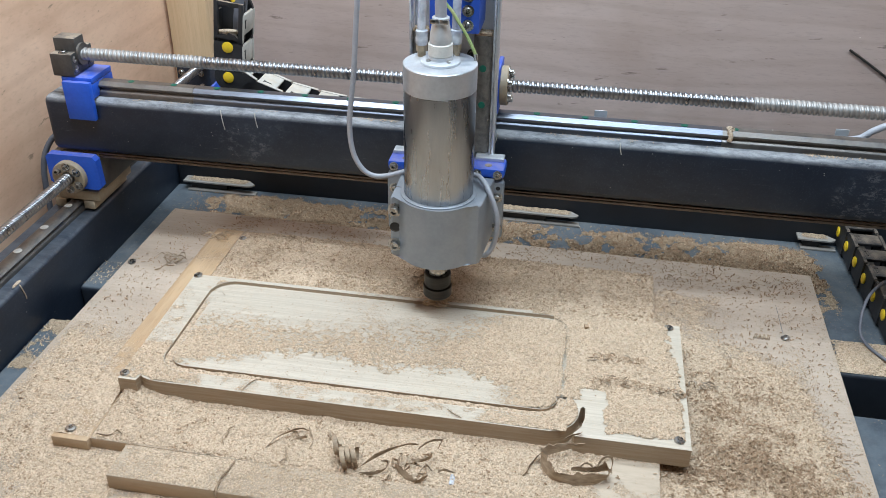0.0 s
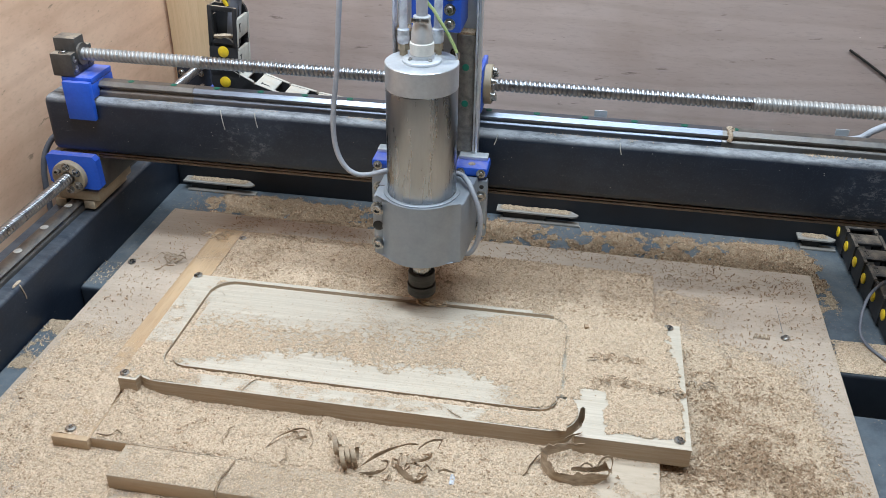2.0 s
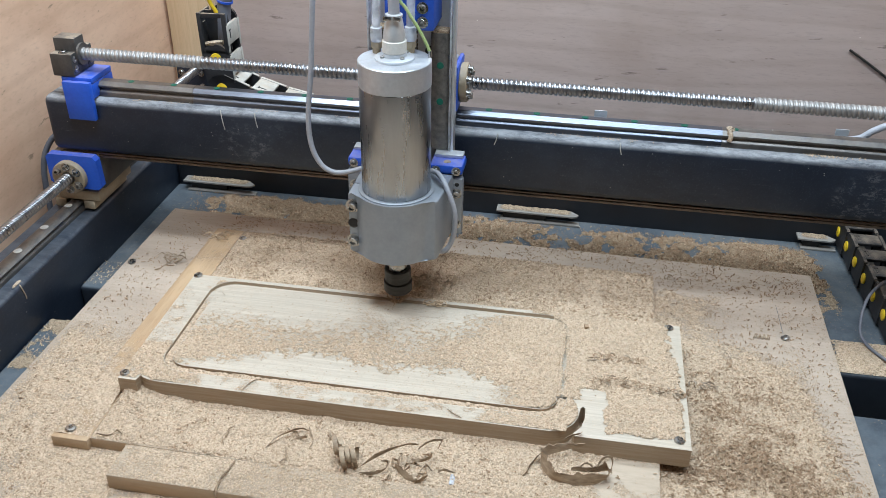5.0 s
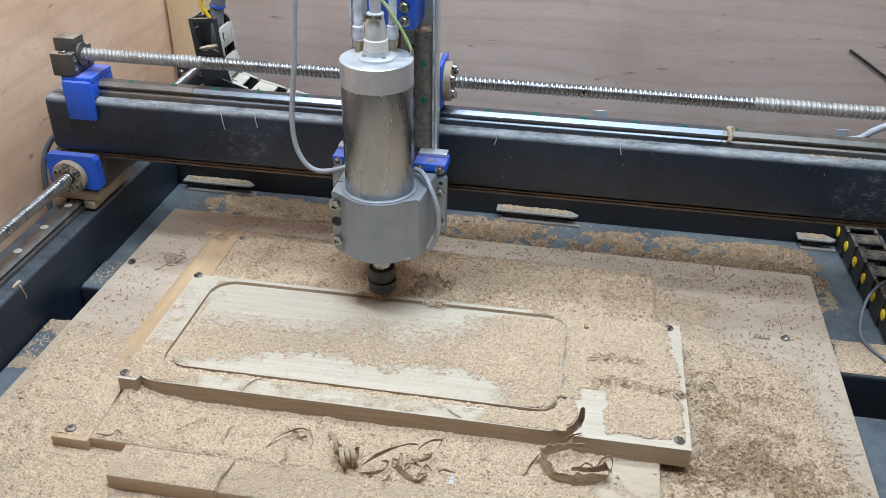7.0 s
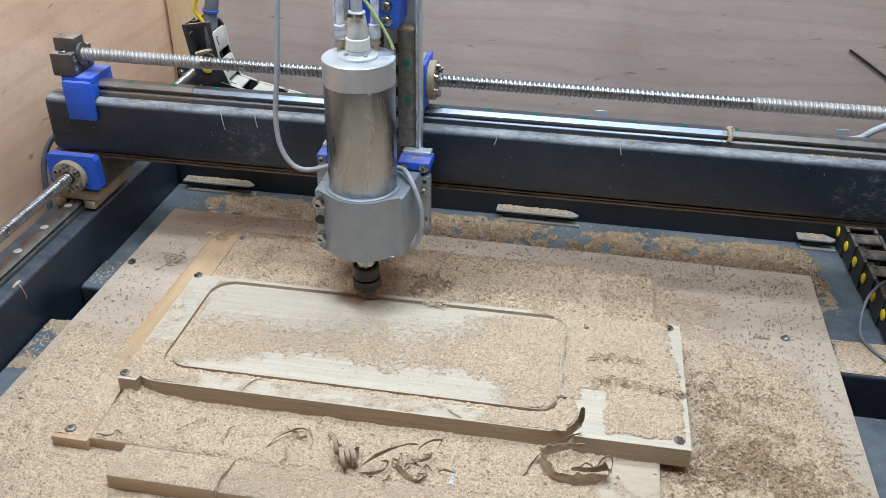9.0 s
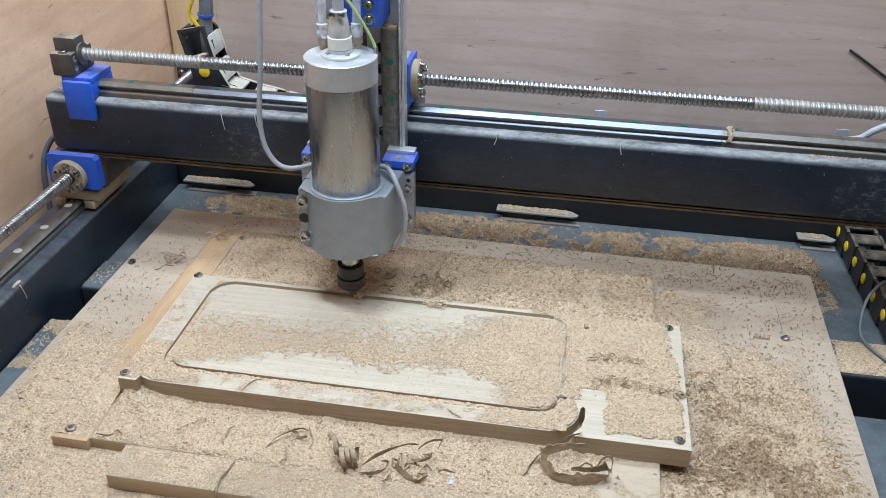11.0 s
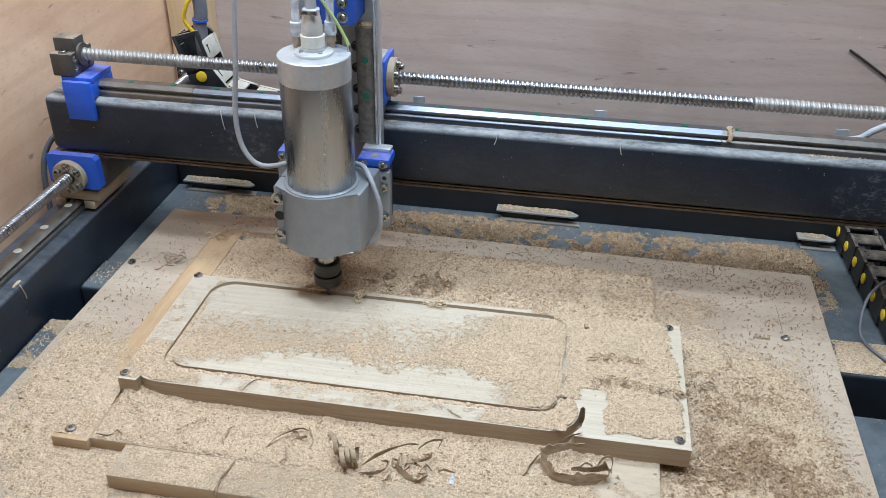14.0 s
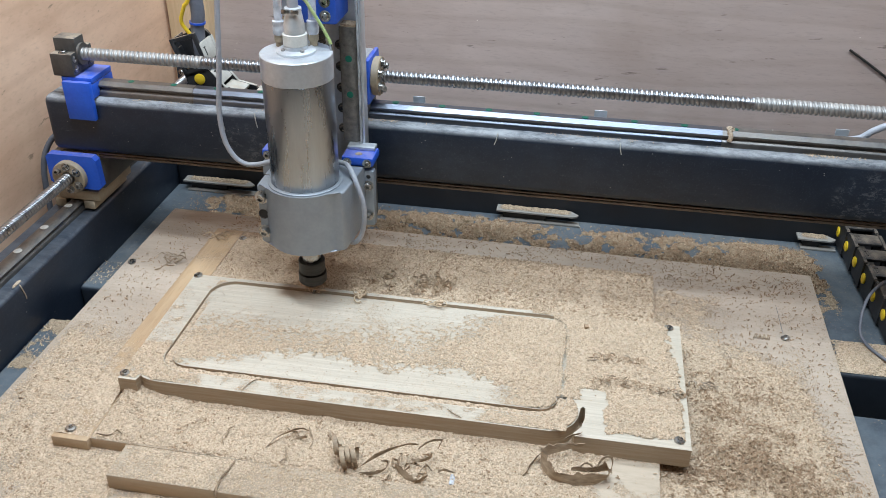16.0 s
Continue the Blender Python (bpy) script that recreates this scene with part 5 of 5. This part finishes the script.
# ---- shavings, slats and cables ----
def ribbon(name, pts, w, lean, seed, label, at=Matrix(), n=7, thick=0.0006, material=None):
    """A curled shaving: a ragged ribbon swept along a path, its width standing up."""
    rng = random.Random(seed)
    path = smooth_path(pts, n)
    bm = B()
    rows = []
    for i, p in enumerate(path):
        d = (path[min(i + 1, len(path) - 1)] - path[max(i - 1, 0)]).normalized()
        up = Vector((math.sin(lean + 0.5 * math.sin(i * 0.3 + seed)), 0.2 * math.sin(i * 0.21), 1)).normalized()
        side = d.cross(up).normalized()
        ww = 1.15 * w * (0.7 + 0.3 * rng.random()) * min(1, 0.35 + 3 * min(i, len(path) - 1 - i) / len(path))
        rows.append([bm.verts.new(p + side * sgn * thick / 2 + up * h * ww) for h, sgn in ((0, 1), (0.5, 1.6), (1 + 0.15 * rng.random(), 1), (1, -1), (0.5, 0.4), (0, -1))])
    for a, b in zip(rows, rows[1:]):
        for k in range(6):
            bm.faces.new((a[k], a[(k + 1) % 6], b[(k + 1) % 6], b[k]))
    bm.faces.new(rows[0][::-1])
    bm.faces.new(rows[-1])
    return solo(name, bm, material or M_CURL, label, "wood shaving", "curled wood shavings", at=at)


def coil(name, centre, r, turns, step, w, seed, label):
    """A ribbon rolled into a loose standing coil round a nearly level axis."""
    rng = random.Random(seed)
    axis = Vector((0.96, 0.27, 0.05)).normalized()
    back = Vector((-0.27, 0.96, 0.0)).normalized()
    up = axis.cross(back)
    bm, rows, n = B(), [], int(turns * 18)
    for i in range(n + 1):
        a = 2 * math.pi * i / 18 + 0.6
        rr = r * (0.80 + 0.20 * math.sin(a * 0.43 + seed) + 0.06 * math.sin(a * 2.3) + 0.03 * rng.random())
        out = back * math.cos(a) + up * math.sin(a)
        p = Vector(centre) + axis * (step * i / 18) + out * rr
        ww = w * (0.8 + 0.25 * rng.random())
        rows.append([bm.verts.new(p + axis * x * ww + out * t) for x, t in ((-0.5, 0.0), (0.0, 0.0008), (0.5, 0.0), (0.5, -0.0007), (0.0, 0.0), (-0.5, -0.0007))])
    for a, b in zip(rows, rows[1:]):
        for k in range(6):
            bm.faces.new((a[k], a[(k + 1) % 6], b[(k + 1) % 6], b[k]))
    bm.faces.new(rows[0][::-1])
    bm.faces.new(rows[-1])
    return solo(name, bm, M_CURL, label, "wood shaving", "curled wood shavings")


def shavings():
    z = Z_SHEET + 0.001
    lab = "brown curled ribbon shaving lying on the sawdust"
    # long looped ribbon near the corner of the oak board
    ribbon("shaving", [(0.190, -0.2135, 0.030), (0.172, -0.2190, 0.026), (0.152, -0.226, 0.020), (0.150, -0.238, z + 0.004), (0.162, -0.2505, z), (0.182, -0.2550, z), (0.205, -0.2490, z), (0.2165, -0.240, z + 0.003), (0.2180, -0.234, z + 0.006), (0.200, -0.2405, z + 0.007), (0.180, -0.2435, z + 0.009)], 0.0135, 0.1, 1, "long looped brown ribbon shaving beside the oak board")
    ribbon("shaving", [(0.152, -0.218, 0.026), (0.143, -0.231, z + 0.004), (0.134, -0.243, z), (0.131, -0.252, z)], 0.006, 0.9, 2, lab)
    ribbon("shaving", [(0.2030, -0.2435, z + 0.006), (0.2085, -0.240, z + 0.022), (0.2150, -0.238, z + 0.028), (0.2195, -0.238, z + 0.022), (0.2205, -0.238, z + 0.004)], 0.003, 0.2, 3, lab)
    ribbon("shaving", [(0.1870, -0.242, z + 0.010), (0.1935, -0.241, z + 0.018), (0.2000, -0.2415, z + 0.015), (0.1980, -0.242, z + 0.008), (0.1940, -0.242, z + 0.010)], 0.002, 0.2, 4, lab)
    ribbon("shaving", [(0.172, -0.212, 0.036), (0.178, -0.2095, 0.0385), (0.1850, -0.206, 0.0385), (0.1880, -0.203, 0.039)], 0.004, 0.8, 5, lab)
    # tangle in front of the board
    coil("shaving", (-0.051, -0.270, z + 0.0115), 0.0118, 3.2, 0.0056, 0.0050, 6, "dark brown coiled ribbon shaving lying on the sawdust")
    coil("shaving", (-0.060, -0.262, z + 0.0185), 0.0100, 1.3, 0.0060, 0.0055, 7, "brown upright loop of ribbon shaving")
    ribbon("shaving", [(-0.035, -0.278, z + 0.004), (-0.022, -0.272, z + 0.012), (-0.004, -0.260, z + 0.018), (0.012, -0.2500, z + 0.02), (0.024, -0.246, z + 0.018)], 0.0055, 0.6, 8, lab)
    ribbon("shaving", [(-0.030, -0.280, z + 0.003), (-0.016, -0.279, z + 0.002), (-0.006, -0.274, z + 0.005), (-0.004, -0.268, z + 0.010), (-0.010, -0.267, z + 0.010)], 0.004, 0.3, 9, lab)
    ribbon("shaving", [(0.004, -0.266, z + 0.006), (0.010, -0.273, z + 0.003), (0.022, -0.280, z), (0.032, -0.279, z + 0.001), (0.038, -0.272, z + 0.003)], 0.007, 0.5, 10, "pale brown bent ribbon shaving")
    ribbon("shaving", [(0.024, -0.246, z + 0.012), (0.034, -0.240, z + 0.018), (0.046, -0.238, z + 0.020), (0.044, -0.242, z + 0.012)], 0.004, 0.5, 11, lab)
    ribbon("shaving", [(0.018, -0.252, z + 0.002), (0.026, -0.258, z + 0.006), (0.036, -0.254, z + 0.008), (0.038, -0.247, z + 0.006), (0.028, -0.245, z + 0.004)], 0.0065, 0.4, 12, "dark tangled ribbon shaving")
    rng = random.Random(4)
    for k in range(10):
        x, y = rng.uniform(-0.005, 0.05), rng.uniform(-0.278, -0.25)
        pts = [(x, y, z)]
        a = rng.uniform(0, 6)
        for j in range(4):
            a += rng.uniform(-1.0, 1.3)
            pts.append((pts[-1][0] + 0.006 * math.cos(a), pts[-1][1] + 0.006 * math.sin(a), z + rng.uniform(0, 0.008)))
        ribbon("shaving", pts, 0.0026, 0.4, 20 + k, lab, n=4)
    # thin stray strands on the dust
    for k, (px, py, zz) in enumerate(((-0.100, -0.245, z), (-0.090, -0.252, z), (-0.115, -0.256, z), (-0.345, 0.105, 0.001), (-0.352, 0.112, 0.001), (-0.36, 0.01, 0.002), (-0.35, -0.02, 0.002), (-0.41, 0.055, 0.002), (-0.29, -0.27, z), (-0.18, -0.265, z), (-0.12, 0.13, z), (0.05, 0.11, z), (0.15, 0.09, z))):
        rng = random.Random(50 + k)
        a = rng.uniform(0, 6)
        pts = [(px, py, zz)]
        for j in range(4):
            a += rng.uniform(-0.9, 0.9)
            pts.append((pts[-1][0] + 0.007 * math.cos(a), pts[-1][1] + 0.007 * math.sin(a), zz + rng.uniform(0, 0.005)))
        ribbon("shaving", pts, 0.0022, 0.5, 60 + k, "thin brown strand of shaving on the dust", n=4)
    # heaps behind the cutter's path: some lie there from the start, others drop on them as the cutter passes
    rng = random.Random(12)
    thrown = []
    for k in range(46):
        first = k < 34
        x, y = (rng.gauss(-0.016, 0.017), rng.gauss(0.062, 0.009)) if first else (rng.gauss(-0.078, 0.011), rng.gauss(0.067, 0.008))
        a = rng.uniform(0, 6)
        pts = [(0, 0, 0)]
        for j in range(4):
            a += rng.uniform(0.2, 1.5)
            pts.append((pts[-1][0] + 0.005 * math.cos(a), pts[-1][1] + 0.005 * math.sin(a), rng.uniform(0, 0.006)))
        ob = ribbon("shaving", pts, 0.0034, 0.5, 80 + k, "small brown curled shaving behind the groove", pose(x, y, z + 0.003), n=4, material=M_CURLPALE if k % 3 else M_CURL)
        if not first:
            thrown.append((ob, x, y, z + 0.003, 9.4 + 0.14 * (k - 34)))
        elif k >= 16:
            thrown.append((ob, x, y, z + 0.003 + 0.0003 * (k - 16), 2.4 + 0.19 * (k - 16)))
    return thrown


THROWN = shavings()


def curl_bundle(name, x, seed, label):
    """A little knot of strands thrown up out of the groove."""
    c = thing(name, label, "wood shaving", "knots of strands in the groove", pose(x, 0.0, Z_WORK))
    rng = random.Random(seed)
    for k in range(10):
        bm = B()
        a = rng.uniform(0, 6.28)
        r = rng.uniform(0.003, 0.007)
        cx, cy = rng.uniform(-0.011, 0.011), rng.uniform(-0.005, 0.005)
        pts = [(cx + r * math.cos(a + j * 0.9), cy + r * math.sin(a + j * 0.9) * 0.8, 0.0008 + 0.0045 * abs(math.sin(a + j * 0.8))) for j in range(6)]
        hose(bm, pts, 0.0008, 5, 4)
        part("strand", bm, M_CHIP, c)
    return c


KNOTS = [curl_bundle("strand_knot", 0.0, 1, "tangled pale strands lying in the routed groove"), curl_bundle("strand_knot", -0.1005, 2, "tangled pale strands lying in the routed groove"), curl_bundle("strand_knot", -0.155, 3, "tangled pale strands lying in the routed groove")]


def slats():
    """Pairs of thin flat bars, one raised on a block, with sawdust heaped on top."""
    def rack(x0, x1, seed, label):
        k = thing("flat_bar_rack", label, "metal bars", "flat bar racks under the gantry", pose(x0, 0.334, -0.0238))
        n = x1 - x0
        out = [(0, 0), (n - 0.010, -0.001), (n - 0.003, 0.002), (n, 0.007), (n - 0.012, 0.017), (n * 0.5, 0.019), (0, 0.0195)]
        part("upper_bar", prism(B(), out, 0.0155, 0.0180), M_SLAT, k, "dusty grey upper bar")
        part("lower_bar", box(B(), 0.006, n + 0.002, -0.001, 0.012, 0.0, 0.0028, 0.0006), M_SLAT, k, "dusty grey lower bar")
        part("block", box(B(), 0.010, n * 0.6, 0.006, 0.018, 0.003, 0.0153, 0.001), M_BLACKPL, k, "dark spacer block")
        heap = lambda X, Y: 0.0030 * fractal(X, Y, 0.03, seed) * smooth(0, 0.016, np.minimum(X - x0, x1 - 0.006 - X)) * smooth(0.3355, 0.343, Y) - 0.0006
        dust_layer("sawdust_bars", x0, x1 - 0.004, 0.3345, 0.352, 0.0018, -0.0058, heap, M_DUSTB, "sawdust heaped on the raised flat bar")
    lab = "thin flat bars stacked on the bed with sawdust on top"
    rack(-0.492, -0.369, 301, lab)
    rack(0.037, 0.167, 302, lab)
    rack(0.500, 0.556, 303, lab)


slats()


def small_litter():
    """Odd curls, strands and marks that lie about on the boards and beams."""
    lab = "thin brown strand of shaving on the dust"
    zig = [(0.398 + 0.0026 * k, 0.0515 + 0.0045 * (k % 2), 0.002 + 0.003 * (k % 2)) for k in range(8)]
    solo("shaving", hose(B(), zig, 0.0009, 6, 4), M_CURL, "brown zigzag curl beside a screw", "wood shaving", "curled wood shavings")
    solo("pencil_line", box(B(), 0.4366, 0.4371, 0.069, 0.133, 0.0001, 0.0004), M_GREYDK, "thin grey pencil line on the base board", "pencil line")
    rng = random.Random(77)
    for k in range(12):
        a = rng.uniform(0, 6)
        pts = [(-0.395 + rng.gauss(0, 0.008), 0.085 + rng.gauss(0, 0.005), 0.002)]
        for j in range(4):
            a += rng.uniform(-1.4, 1.4)
            pts.append((pts[-1][0] + 0.005 * math.cos(a), pts[-1][1] + 0.004 * math.sin(a), 0.002 + rng.uniform(0, 0.006)))
        ribbon("shaving", pts, 0.0020, 0.5, 210 + k, "small pale curl in a tuft on the base board", n=4)
    for k in range(9):
        a = rng.uniform(0, 6)
        pts = [(-0.3470 + rng.gauss(0, 0.008), 0.1430 + rng.gauss(0, 0.007), 0.0155)]
        for j in range(4):
            a += rng.uniform(-1.2, 1.2)
            pts.append((pts[-1][0] + 0.006 * math.cos(a), pts[-1][1] + 0.005 * math.sin(a), 0.0155 + rng.uniform(0, 0.006)))
        ribbon("shaving", pts, 0.0024, 0.5, 220 + k, "reddish-brown curl in a tuft on the pine strip", n=4, material=M_CURLPALE)
    # twisted strand caught in the joint of the offcut bars
    ribbon("shaving", [(-0.1590, -0.284, 0.018), (-0.1578, -0.292, 0.0215), (-0.1600, -0.302, 0.020), (-0.1612, -0.313, 0.022), (-0.1625, -0.324, 0.0205), (-0.1612, -0.334, 0.018), (-0.1605, -0.3355, 0.008)], 0.0030, 0.9, 230, "twisted brown strand caught between the offcut bars")
    # strands hanging over the board's front edge
    ribbon("shaving", [(-0.168, -0.182, 0.0378), (-0.175, -0.190, 0.0385), (-0.1795, -0.199, 0.038), (-0.181, -0.2065, 0.0365)], 0.0016, 0.5, 231, "thin strand hanging over the edge of the oak board", n=5)
    ribbon("shaving", [(0.045, -0.192, 0.0378), (0.052, -0.199, 0.0385), (0.062, -0.2035, 0.038)], 0.0014, 0.4, 232, "thin strand on the edge of the oak board", n=5)
    # tangle that trails off the board onto the base board
    for k in range(9):
        a = rng.uniform(0, 6)
        pts = [(rng.uniform(0.307, 0.338), -0.062 + rng.gauss(0, 0.003), 0.003)]
        for j in range(3):
            a += rng.uniform(-1.2, 1.2)
            pts.append((pts[-1][0] + 0.005 * math.cos(a), pts[-1][1] + 0.003 * math.sin(a), 0.003 + rng.uniform(0, 0.004)))
        ribbon("shaving", pts, 0.0022, 0.5, 240 + k, lab, n=4)
    # ragged trails of strands on the oak board
    for k in range(34):
        a = rng.uniform(0, 6)
        if k < 24:
            x = rng.uniform(0.205, 0.297)
            y = -0.121 + 0.004 * math.sin((x - 0.2) * 60) + rng.gauss(0, 0.002)
        else:
            x = rng.choice((0.203, 0.210, 0.236, 0.243)) + rng.gauss(0, 0.003)
            y = -0.0765 + rng.gauss(0, 0.002)
        pts = [(x, y, Z_WORK + 0.002)]
        for j in range(3):
            a += rng.uniform(-1.3, 1.3)
            pts.append((pts[-1][0] + 0.005 * math.cos(a), pts[-1][1] + 0.0028 * math.sin(a), Z_WORK + 0.002 + rng.uniform(0, 0.004)))
        ribbon("shaving", pts, 0.0020, 0.5, 300 + k, "brown strand in a ragged trail on the oak board", n=4)
    # loose twists near the tangle in front of the board
    z = Z_SHEET + 0.002
    ribbon("shaving", [(-0.135, -0.262, z), (-0.128, -0.250, z + 0.004), (-0.116, -0.240, z + 0.005), (-0.106, -0.232, z + 0.004), (-0.098, -0.231, z + 0.002)], 0.0032, 0.7, 251, "long thin brown twist of shaving on the sawdust")
    ribbon("shaving", [(-0.110, -0.243, z), (-0.102, -0.245, z + 0.003), (-0.096, -0.242, z + 0.003)], 0.0045, 0.7, 252, lab)
    ribbon("shaving", [(-0.076, -0.229, z), (-0.073, -0.238, z + 0.003), (-0.071, -0.246, z)], 0.0030, 0.4, 253, "pale splinter on the sawdust")
    solo("plastic_chip", box(B(), 0.061, 0.066, -0.277, -0.263, z - 0.0008, z + 0.0006, 0.0003), M_CLEAR, "small clear plastic chip on the sawdust", "plastic chip")
    # dried splash on the side beam
    splash = thing("dust_splash", "pale dried splash of dust and glue on the black side beam", "splash", at=pose(-0.512, -0.086, 0.0562))
    out = []
    for k in range(18):
        a = 2 * math.pi * k / 18
        out.append(((0.003 + 0.005 * rng.random()) * math.cos(a), (0.004 + 0.008 * rng.random()) * math.sin(a)))
    part("crust", prism(B(), [(min(x, 0.0005) - 0.004, y) for x, y in out], 0.0, 0.0009), M_WAD, splash)
    part("run", hose(B(), [(-0.001, 0.0, 0.0004), (0.0016, -0.001, -0.004), (0.0016, 0.002, -0.014), (0.0016, 0.003, -0.022)], 0.0007, 6, 4), M_WAD, splash, "thin run down the beam's side")


small_litter()


def loose_cables():
    solo("side_cable", hose(B(), [(-0.575, 0.17, 0.150), (-0.598, 0.165, 0.135), (-0.613, 0.155, 0.10), (-0.617, 0.150, 0.03), (-0.615, 0.150, -0.10)], 0.0042), M_GREYDK, "slate grey cable hanging beside the side beam", "cable")
    solo("bed_cable", hose(B(), [(0.60, 0.16, 0.046), (0.575, 0.165, 0.035), (0.552, 0.145, 0.018), (0.541, 0.11, -0.006), (0.545, 0.085, -0.013), (0.562, 0.055, -0.013), (0.585, 0.03, -0.013), (0.62, 0.005, -0.015)], 0.0021), M_GREYDK, "thin dark cable trailing from the bed chain", "cable")
    solo("rail_cable", hose(B(), [(0.480, 0.17, 0.2290), (0.495, 0.168, 0.234), (0.508, 0.166, 0.246), (0.53, 0.164, 0.256), (0.60, 0.162, 0.262)], 0.0042), M_GREY, "pale cable end behind the gantry rail", "cable")
    solo("wall_rod", hose(B(), [(0.594, 0.655, 0.190), (0.63, 0.655, 0.168), (0.72, 0.655, 0.11)], 0.0022, 8), M_BLACKPL, "thin dark rod leaning against the back wall", "rod")


loose_cables()


def chain_cables():
    c = thing("chain_cables", "grey conduit with yellow and blue wires rising from the cable chain", "cables")
    part("conduit", hose(B(), [(0.004, 0.026, -0.03), (0.010, 0.026, 0.02), (0.018, 0.026, 0.06), (0.018, 0.026, 0.20)], 0.0095), M_GREYDK, c, "dark grey conduit")
    part("yellow_wire", hose(B(), [(0.002, 0.018, 0.015), (-0.006, 0.016, 0.035), (0.004, 0.014, 0.055), (0.016, 0.014, 0.08), (0.018, 0.014, 0.2)], 0.0028, 8), M_YELLOW, c, "yellow wire")
    part("blue_tie", lathe(B(), [(0.0097, -0.0014), (0.0112, -0.0014), (0.0112, 0.0014), (0.0097, 0.0014)], 20, pose(0.0125, 0.026, 0.030, 0, 12, 0), caps=False), M_BLUE, c, "blue cable tie")
    return c


CHAIN_CABLES = chain_cables()


# ---- everything that moves ----
def motions():
    walk(CARRIAGE, [(0.0, pose(0, 0, 0)), (8.0, pose(TRAVEL / 2, 0, 0)), (16.0, pose(TRAVEL, 0, 0))])
    turns = []
    step = 360 * (TRAVEL / 160) / SCREW_PITCH
    for k in range(161):
        turns.append((k / 10, pose(-0.505, 0.135, 0.280, k * step)))
    walk(X_SCREW, turns)
    # the chain: hinge of the end link, then each link's slope
    keys = [(0.0, -0.3333, 0.2741, -97, -95, -33, -20), (3.0, -0.3439, 0.2637, -92, -91, -26, -18), (6.5, -0.3583, 0.2512, -86, -80, -20, -15), (9.0, -0.3669, 0.2424, -81, -70, -16, -12), (12.5, -0.3745, 0.2320, -75, -58, -14, -10), (16.0, -0.3802, 0.2248, -72, -50, -12, -8)]
    rows = [[] for _ in LINKS]
    cables = []
    for t, x, z, a0, a1, a2, a3 in keys:
        # end link reaches up from its lower hinge
        up = Vector((-math.cos(radians(a0)), -math.sin(radians(a0))))
        hx, hz = x, z
        top = Vector((hx, hz)) + up * PITCH
        rows[0].append((t, pose(top.x, 0.215, top.y, 0, -a0, 0)))
        cables.append((t, pose(top.x, 0.215, top.y, 0, (90 + a0) * -0.4, 0)))
        slopes = [a1, a2, a3, -12, -8, -4, -2]
        for k, a in enumerate(slopes):
            rows[k + 1].append((t, pose(hx, 0.215, hz, 0, -a, 0)))
            hx += PITCH * math.cos(radians(a))
            hz += PITCH * math.sin(radians(a))
    for ob, r in zip(LINKS, rows):
        walk(ob, r)
    walk(CHAIN_CABLES, cables)
    # strands are thrown up by the cutter and stay where it dropped them
    low = -0.004
    for ob, x, when in zip(KNOTS, (-0.002, -0.1005, -0.159), (0.0, 9.9, 13.7)):
        rest_pose, r = pose(x, -0.003, Z_WORK), []
        for k in range(int(when * 2)):
            r.append((k / 2, pose(TRAVEL * k / 32, 0.003, Z_WORK + low, 0, 0, 80 * k)))
        turn = 80 * len(r)
        for t in (when, when + 0.5, 16.0):
            r.append((t, rest_pose @ pose(0, 0, 0, 0, 0, turn)))
        walk(ob, r)
    # loose shavings whirl at the cutter, then fly off onto the heaps behind it
    for n, (ob, x, y, z, when) in enumerate(THROWN):
        r = []
        for k in range(int(when * 2)):
            a = radians(80 * k + 47 * n)
            r.append((k / 2, pose(TRAVEL * k / 32 + 0.004 * math.cos(a), 0.008 + 0.004 * math.sin(a), Z_WORK + 0.001, 0, 0, 80 * k)))
        turn = 80 * len(r)
        r += [(when, pose((x + TRAVEL * when / 16) / 2, (y + 0.008) / 2, Z_WORK + 0.012, 0, 0, turn)), (when + 0.2, pose(x, y, z, 0, 0, turn + 60)), (16.0, pose(x, y, z, 0, 0, turn + 60))]
        walk(ob, r)


motions()
